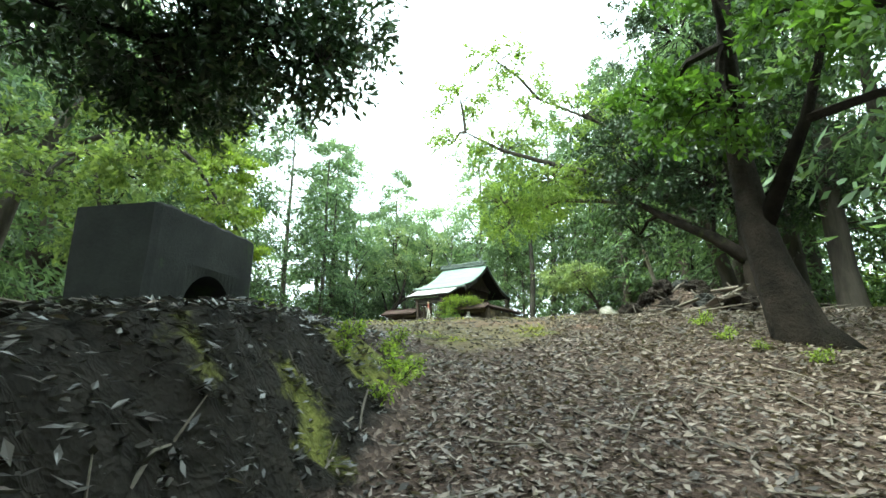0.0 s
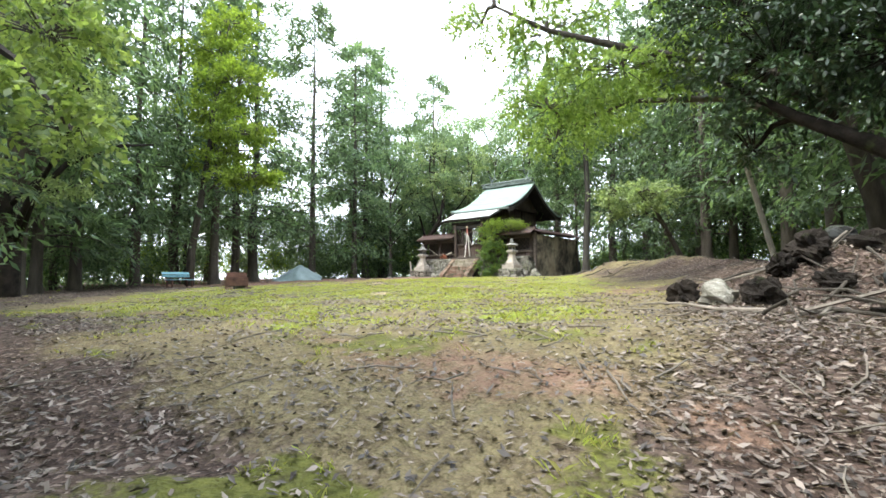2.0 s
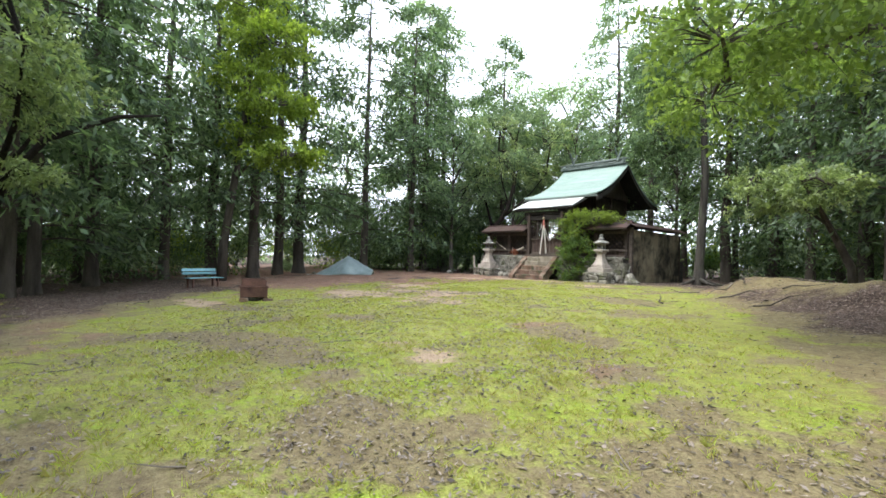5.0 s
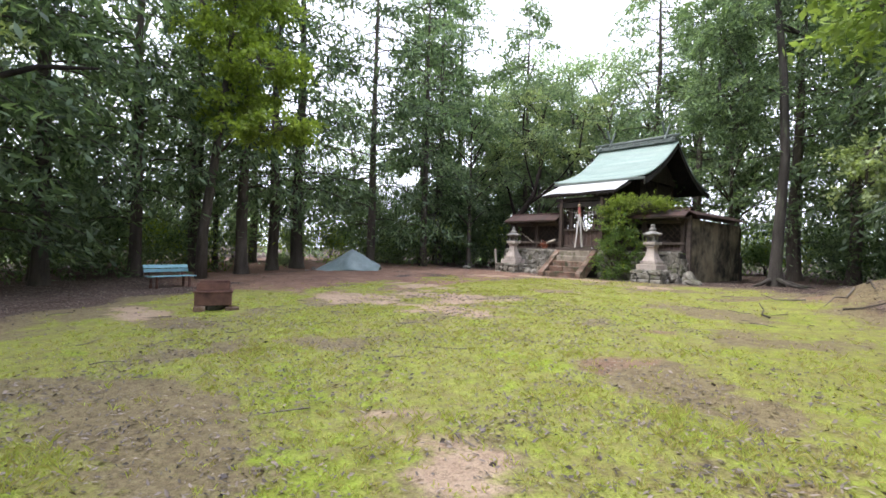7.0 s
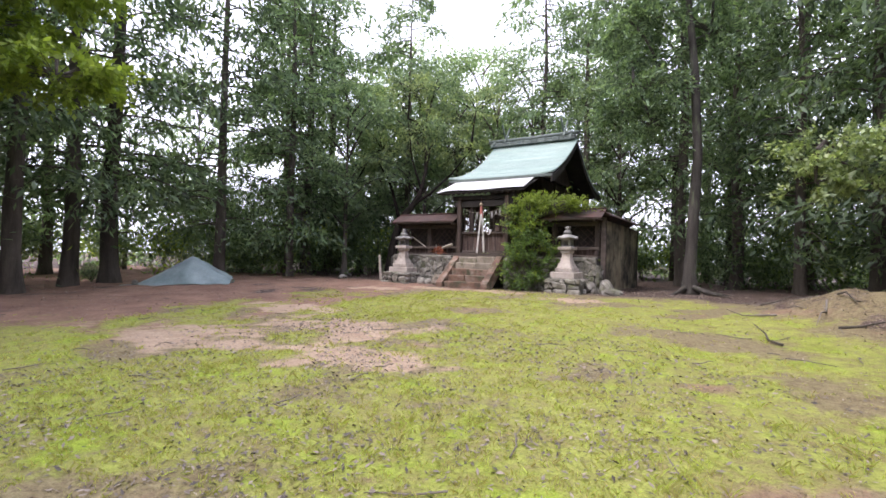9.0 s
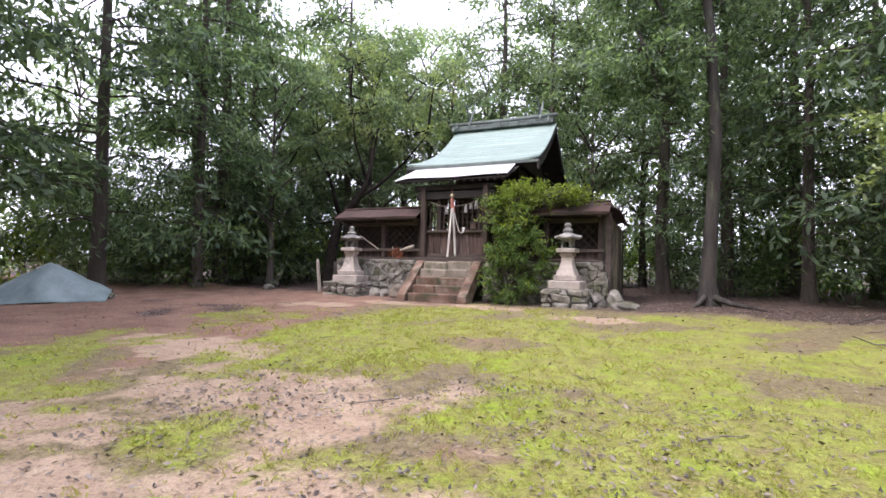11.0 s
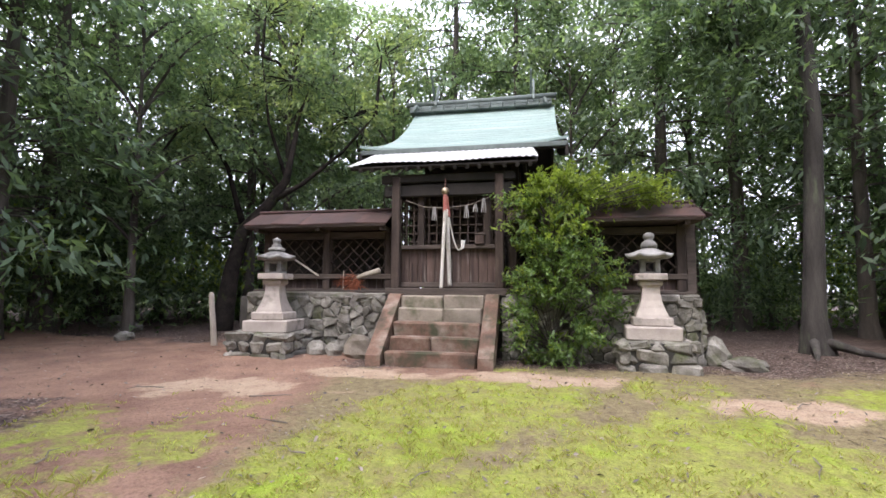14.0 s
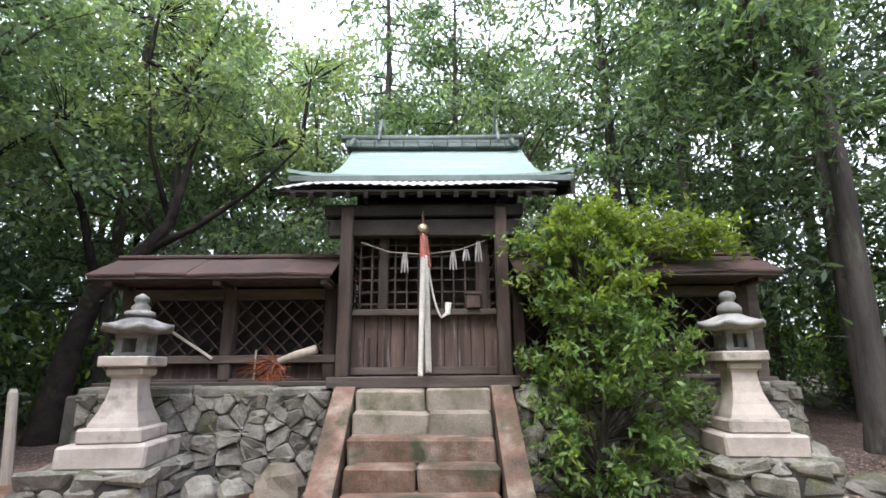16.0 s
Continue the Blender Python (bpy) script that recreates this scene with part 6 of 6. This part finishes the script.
def fire_box():
    ob = thing("fire_pit_box", "rusty metal burn box with a raised rim on the grass", "burn box", at=ground_at(0.52, -12.98))
    w, d, h, t = 0.62, 0.50, 0.38, 0.012
    for nm, c, s in (("front_panel", (0, -d / 2, h / 2 + 0.05), (w, t, h - 0.1)), ("back_panel", (0, d / 2, h / 2), (w, t, h)), ("side_panel", (-w / 2, 0, h / 2), (t, d, h)), ("side_panel", (w / 2, 0, h / 2), (t, d, h))):
        part(nm, box(c, s, 0.004), RUST, ob)
    for c, s in (((0, -d / 2 - 0.012, h - 0.03), (w + 0.06, 0.02, 0.03)), ((0, d / 2 + 0.012, h - 0.03), (w + 0.06, 0.02, 0.03)), ((-w / 2 - 0.012, 0, h - 0.03), (0.02, d, 0.03)), ((w / 2 + 0.012, 0, h - 0.03), (0.02, d, 0.03))):
        part("rim", box(c, s, 0.006), RUST, ob)
    for c, s in (((0, -d / 2 + 0.03, h + 0.06), (w - 0.08, 0.012, 0.15)), ((0, d / 2 - 0.03, h + 0.07), (w - 0.08, 0.012, 0.17)), ((-w / 2 + 0.03, 0, h + 0.06), (0.012, d - 0.08, 0.16)), ((w / 2 - 0.03, 0, h + 0.06), (0.012, d - 0.08, 0.16))):
        part("upper_panel", box(c, s, 0.004), RUST, ob)
    part("base_brick", box((-w / 2 + 0.08, -d / 2 + 0.05, 0.03), (0.2, 0.14, 0.1), 0.01), REDSTONE, ob)
    part("base_brick", box((w / 2 + 0.02, -d / 2 + 0.08, 0.02), (0.24, 0.16, 0.08), 0.01), REDSTONE, ob)
    part("ash_bed", blob((0, 0, 0.08), (0.3, 0.26, 0.1), 3), MORTAR, ob)
    ob.rotation_euler = (0, 0, radians(70))


fire_box()


def bench():
    ob = thing("park_bench", "faded pale blue bench at the wood's edge", "bench", at=ground_at(-4.75, -12.5))
    for k in range(3):
        part("seat_slat", box((0, -0.16 + 0.15 * k, 0.42), (1.5, 0.13, 0.035), 0.006), BLUE, ob)
    for k in range(2):
        part("back_slat", box((0, 0.28 + 0.04 * k, 0.62 + 0.15 * k), (1.5, 0.03, 0.13), 0.006, rot=(-14, 0, 0)), BLUE, ob)
    for x in (-0.55, 0.55):
        part("leg", box((x, -0.14, 0.19), (0.06, 0.06, 0.44), 0.006), RUST, ob)
        part("leg", box((x, 0.2, 0.19), (0.06, 0.06, 0.44), 0.006), RUST, ob)
        part("back_support", box((x, 0.31, 0.58), (0.05, 0.04, 0.5), 0.006, rot=(-14, 0, 0)), RUST, ob)
    ob.rotation_euler, ob.scale = (0, 0, radians(110)), (0.86, 0.8, 0.74)


bench()


def tarp():
    ob = thing("tarpaulin_heap", "grey-blue tarpaulin draped in a peak over a heap", "tarpaulin")
    nx, ny = 40, 28
    cx, cy = -8.55, -4.75
    vs, fs = [], []
    for j in range(ny + 1):
        for i in range(nx + 1):
            u, v = i / nx * 2 - 1, j / ny * 2 - 1
            # long ridge with a peak off centre
            x, y = u * 1.55, v * 0.85
            edge = max(abs(u), abs(v))
            peak = max(0.0, 1 - math.hypot((u - 0.2) / 1.05, v / 1.05))
            z = 0.86 * peak ** 1.0 + 0.05 * (1 - edge) + 0.035 * noise.noise(Vector((u * 4, v * 4, 2))) + 0.03 * math.sin(10 * math.atan2(v, u - 0.2)) * peak * (1 - peak) * 2
            wav = 0.07 * math.sin(9 * u + 4 * v)
            ca, sa = math.cos(radians(48)), math.sin(radians(48))
            px, py = cx + x * ca - (y + wav * edge) * sa, cy + x * sa + (y + wav * edge) * ca
            vs.append((px, py, height(px, py) + max(0.015, z)))
    w = nx + 1
    n = len(vs)
    vs += [(a, b, c - 0.008) for a, b, c in vs]
    for j in range(ny):
        for i in range(nx):
            a = j * w + i
            fs += [(a, a + 1, a + w + 1, a + w), (n + a, n + a + w, n + a + w + 1, n + a + 1)]
    part("sheet", Geo().add(vs, fs), TARP, ob, smooth=True)
    for dx, dy in ((-1.2, -0.9), (1.0, 1.15), (-0.2, -0.6)):
        part("weight_stone", blob((cx + dx, cy + dy, height(cx + dx, cy + dy) + 0.06), (0.12, 0.1, 0.09), 4), RUBBLE, ob)


tarp()


def leaning_post(x, y, h, dx, dy, r, label, m=PALEWOOD, name="wooden_stake"):
    z = height(x, y)
    rng = random.Random(int(x * 100))
    pts = [(x + dx * t, y + dy * t, z - 0.15 + (h + 0.15) * t) for t in (0, 0.25, 0.5, 0.75, 0.96, 1)]
    tagged(part(name, tube(pts, [r * 1.1, r, r, r * 0.95, r * 0.9, r * 0.5], 9, 0.06, rng), m, None, "", False), label, "post")


leaning_post(-4.5, 0.75, 1.0, -0.13, 0.0, 0.055, "bleached leaning wooden stake near the lantern")
leaning_post(14.6, -8.6, 2.4, -0.55, 0.1, 0.06, "thin leaning bare pole among the heaped debris", name="bare_pole")


def debris():
    """Stumps, logs, broken slabs and twigs on the heap at the edge of the clearing."""
    rng = random.Random(61)
    spots = [("log_stump", (14.2, -14.95), 0.14, 0.24, DARKBARK, 30), ("log_stump", (15.1, -14.5), 0.12, 0.26, DARKBARK, 75), ("log_stump", (15.55, -14.9), 0.11, 0.28, DARKBARK, -40), ("log_stump", (15.9, -14.0), 0.13, 0.36, DARKBARK, 5), ("log_stump", (15.0, -15.35), 0.14, 0.28, DARKBARK, -15), ("log_stump", (15.35, -14.3), 0.17, 0.4, DARKBARK, 60), ("log_stump", (16.6, -15.6), 0.18, 0.4, DARKBARK, 10)]
    for name, (x, y), r, L, m, a in spots:
        ob = part(name, blob((0, 0, 0), (L * 0.62, r * 1.05, r * 1.1), a + 90, 26, 16, 0.42, 0.3), m)
        ob.location, ob.rotation_euler = (x, y, height(x, y) + r * 0.55), (0.2, 0.1, radians(a))
        tagged(ob, "dark rotting stump lying on the leaf heap", "stump", "rotting stumps")
    for (x, y), r, sd in (((14.6, -15.25), (0.19, 0.11, 0.16), 11), ((15.6, -13.6), (0.2, 0.15, 0.12), 12), ((16.1, -14.9), (0.18, 0.2, 0.13), 13)):
        ob = part("rock", blob((0, 0, 0), r, sd, 16, 10, 0.36, 0.14), RUBBLE if sd == 11 else DARKSTONE)
        ob.location = (x, y, height(x, y) + 0.08)
        tagged(ob, "broken stone half buried in the heap", "stone", "loose rocks")
    for k in range(11):
        x, y = 16.3 + rng.uniform(-0.8, 0.9), -15.0 + rng.uniform(-1.2, 1.2)
        a = rng.uniform(-60, 40)
        ob = part("broken_board", box((0, 0, 0), (rng.uniform(0.5, 0.95), 0.13, 0.03), 0.008, jitter=0.012, rng=rng), TWIG)
        ob.location = (x, y, height(x, y) + 0.12)
        ob.rotation_euler = (rng.uniform(-0.3, 0.3), rng.uniform(-0.45, -0.1), radians(a))
        tagged(ob, "grey broken board sticking out of the debris heap", "board", "broken boards")
    for k in range(75):
        if k < 55:
            x, y = 15.6 + rng.uniform(-0.7, 1.6), -14.6 + rng.uniform(-1.6, 2.5)
        else:
            x, y = rng.uniform(7.0, 14.0), rng.uniform(-6.0, -1.0)
        L, a = rng.uniform(0.4, 1.3), rng.uniform(0, 6.28)
        pts = []
        for t in (0, 0.3, 0.65, 1):
            px, py = x + math.cos(a) * L * t + rng.uniform(-0.06, 0.06), y + math.sin(a) * L * t + rng.uniform(-0.06, 0.06)
            pts.append((px, py, height(px, py) + 0.03 + 0.25 * t * rng.random()))
        tagged(part("dead_branch", tube(pts, [0.02, 0.016, 0.012, 0.005], 6, 0.1, rng), BARK if k % 3 else TWIG), "dead grey branch lying on the leaf heap", "branch", "dead branches")


debris()


def basin():
    """Stone trough with an arched underside upon the bank beside the ramp."""
    ob = thing("stone_basin", "dark mossy stone water basin carved with an arch beneath", "stone basin")
    L, W, H = 1.04, 0.58, 0.38
    t = 0.08
    vs, fs = [], []
    ys = np.linspace(-L / 2, L / 2, 25)
    for y in ys:
        u = (y - 0.05) / 0.27
        foot = -0.30 if abs(u) >= 1 else -0.30 + 0.31 * math.sqrt(1 - u * u)
        hollow = abs(y) < L / 2 - t - 0.001
        top = H - 0.012 * abs(math.sin(y * 17))
        end = 0.02 if abs(y) > L / 2 - 0.001 else 0.0
        inner = W / 2 - t
        sec = [(-W / 2 + 0.02 + end, foot), (-W / 2 + end, 0.05), (-W / 2 + end, top - 0.02), (-W / 2 + 0.02 + end, top - end), (-inner, top - end), (-inner + 0.02, 0.14 if hollow else top - end),
               (inner - 0.02, 0.14 if hollow else top - end), (inner, top - end), (W / 2 - 0.02 - end, top - end), (W / 2 - end, top - 0.02), (W / 2 - end, 0.05), (W / 2 - 0.02 - end, foot)]
        vs += [(x, y, z) for x, z in sec]
    k = 12
    for i in range(len(ys) - 1):
        for q in range(k):
            q2 = (q + 1) % k
            fs.append((i * k + q, i * k + q2, (i + 1) * k + q2, (i + 1) * k + q))
    fs += [tuple(range(k))[::-1], tuple((len(ys) - 1) * k + q for q in range(k))]
    part("trough", Geo().add(vs, fs), DARKSTONE, ob)
    part("water", box((0, 0, H - 0.07), (W - 2 * t - 0.012, L - 2 * t - 0.012, 0.01), 0.002), WATER, ob, "still dark water")
    ob.matrix_basis = pose(13.49, -22.25, -0.85, 0, 0, 22)


WATER = surface("dark_water", [(0.3, (0.02, 0.025, 0.02)), (0.7, (0.03, 0.035, 0.025))], 2, 10, 0.08, relief=0.02, dist=0.001)
basin()


# ---------------------------------------------------------------- litter, twigs and grass
TRACK = [(16.8, -24.0), (14.4, -19.4), (9.6, -15.6), (4.3, -10.8), (0.2, -5.0)]


def off_track(x, y):
    return min(seg_dist(x, y, a, b)[0] for a, b in zip(TRACK, TRACK[1:]))


def scatter():
    rng, rs = random.Random(41), np.random.RandomState(41)

    def flat_leaves(spots, size, ratio):
        p = np.array([(x, y, height(x, y) + rng.uniform(0.004, 0.02)) for x, y in spots])
        k = len(p)
        a = rs.uniform(0, 2 * math.pi, k)
        d = np.stack([np.cos(a), np.sin(a), rs.normal(0, 0.28, k)], 1)
        w = np.stack([-np.sin(a), np.cos(a), rs.normal(0, 0.45, k)], 1)
        s = (size * rs.uniform(0.5, 1.35, k))[:, None]
        c1, c2 = rs.uniform(0.0, 0.35, (k, 1)), rs.uniform(0.0, 0.3, (k, 1))
        up = np.array((0, 0, 1.0))
        return np.stack([p - d * s * 0.5, p + w * s * ratio * 0.5 + up * s * c1 * 0.4, p + d * s * 0.5 + up * s * c2 * 0.4, p - w * s * ratio * 0.5 + up * s * c1 * 0.3], 1)
    near, sparse = [], []
    while len(near) < 52000:
        x, y = rng.uniform(10.5, 19.5), rng.uniform(-25.5, -13.0)
        g, e, m, straw, bank_shade, sand = cover(x, y)
        if rng.random() < (1 - 0.93 * g) * (1 - 0.6 * e) * (1 - 0.55 * m) * (1 - 0.93 * bank_shade) * (1 - 0.55 * straw) * smooth(10.0, 12.5, x) * (0.3 + 0.7 * max(smooth(-19.8, -21.0, y), smooth(14.2, 15.6, x))) and rng.random() < 1.15 - 0.11 * off_track(x, y) * (0.6 + 0.9 * rng.random()):
            near.append((x, y))
    while len(sparse) < 36000:
        x, y = rng.uniform(-11, 15.5), rng.uniform(-20, 2.0)
        if -3.6 < x < 4.0 and y > 0.0:
            continue
        g, e, m, straw, bank_shade, sand = cover(x, y)
        edge = inside(MEADOW, x, y)
        want = 0.30 + 0.6 * smooth(0.5, -1.5, edge) + 0.25 * smooth(4.0, 1.0, off_track(x, y)) + 0.6 * smooth(-7.0, -11.0, y) * smooth(5.0, 1.5, off_track(x, y)) * smooth(-0.6, 0.3, fbm(x, y, 0.8, 41))
        if x > 7.0 and y > -8:
            want = 1.6 if edge < 0.2 else want
        if rng.random() < want * (1 - 0.75 * e):
            sparse.append((x, y))
    lane = 0
    while lane < 24000:
        x, y = rng.uniform(1.0, 16.0), rng.uniform(-20.0, -7.0)
        if off_track(x, y) < 4.0 and rng.random() < smooth(-0.5, 0.5, fbm(x, y, 0.9, 43)):
            sparse.append((x, y))
            lane += 1
    tagged(part("leaf_litter", Geo().quads(flat_leaves(near, 0.054, 0.33)), DRY), "curled brown and grey fallen leaves on the ramp", "leaf litter", kind="stuff")
    # bank litter, with the shade there put into the leaf colour
    shaded = []
    while len(shaded) < 15000:
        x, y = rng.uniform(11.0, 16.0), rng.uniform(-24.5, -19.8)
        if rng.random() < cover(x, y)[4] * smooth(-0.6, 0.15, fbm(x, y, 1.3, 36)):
            shaded.append((x, y))
    tagged(part("damp_litter", Geo().quads(flat_leaves(shaded, 0.055, 0.3)), SHADED_LEAF), "leaves and bark on the mossy bank, coloured dark for its shade", "leaf litter", kind="stuff")
    tagged(part("fallen_leaves", Geo().quads(flat_leaves(sparse, 0.045, 0.36)), DRY), "scattered dry leaves over grass and earth", "leaf litter", kind="stuff")
    twigs = Geo()
    for k in range(420):
        if k < 300:
            x, y = rng.uniform(11.5, 18.5), rng.uniform(-24.5, -15.0)
        else:
            x, y = rng.uniform(-4, 14), rng.uniform(-18, -2)
        L, a = rng.uniform(0.1, 0.5), rng.uniform(0, 6.28)
        pts = []
        for t in (0, 0.4, 0.75, 1):
            px, py = x + math.cos(a) * L * t + rng.uniform(-0.025, 0.025), y + math.sin(a) * L * t + rng.uniform(-0.025, 0.025)
            pts.append((px, py, height(px, py) + rng.uniform(0.008, 0.035)))
        twigs.add(*_vf(tube(pts, [0.007, 0.006, 0.005, 0.002], 4, 0, rng, False)))
    tagged(part("twig_scatter", twigs, TWIG), "thin grey twigs among the fallen leaves", "twigs", kind="stuff")
    # grass in tufts
    verts = []
    count = 0
    while count < 85000:
        x, y = rng.uniform(-4, 15), rng.uniform(-20, -0.6)
        d = off_track(x, y)
        if rng.random() > (1.0 if d < 2.5 else 0.4 if d < 5 else 0.06):
            continue
        g, e, m, straw, bank_shade, sand = cover(x, y)
        g = max(g, 0.5 * m)
        if rng.random() > g ** 1.4 * (1 - 0.6 * e):
            continue
        n = rng.randint(4, 9)
        z = height(x, y)
        tall = rng.uniform(0.014, 0.036) * (1.7 if fbm(x, y, 0.7, 21) > 0.3 else 1.0)
        for _ in range(n):
            px, py = x + rng.gauss(0, 0.025), y + rng.gauss(0, 0.025)
            a = rng.uniform(0, 6.28)
            w = rng.uniform(0.003, 0.006)
            h = tall * rng.uniform(0.6, 1.3)
            lx, ly = rng.gauss(0, 0.8) * h, rng.gauss(0, 0.8) * h
            verts.append(((px - math.cos(a) * w, py - math.sin(a) * w, z - 0.004), (px + math.cos(a) * w, py + math.sin(a) * w, z - 0.004), (px + lx * 0.5 + math.cos(a) * w * 0.6, py + ly * 0.5 + math.sin(a) * w * 0.6, z + h * 0.7), (px + lx, py + ly, z + h)))
        count += n
    tagged(part("grass", Geo().quads(np.array(verts)), BLADE), "short yellow-green grass of the clearing", "grass", kind="stuff")


scatter()


def saplings():
    rng = random.Random(3)
    small = bush(88, 0.30, 0.32, 240, 0.07, BRIGHT, "small yellow-green seedlings on the mossy bank")
    small.name = "seedling_plant"
    tagged(small, category="seedling", group="seedlings on the bank")
    first = True
    for x, y in ((14.75, -21.3), (14.5, -21.1), (14.35, -20.9), (14.55, -21.6), (14.2, -22.0), (14.65, -21.05), (14.85, -21.5), (14.7, -21.8), (14.25, -20.7), (14.95, -21.75), (14.4, -21.35), (16.55, -18.95), (16.8, -19.3), (17.15, -19.5), (16.3, -18.2), (-4.0, -17.6), (-3.2, -18.6), (-1.4, -18.6), (-5.6, -16.2)):
        plant(small, x, y, rng.uniform(0, 6.28), rng.uniform(0.4, 0.75), first=first)
        first = False


saplings()
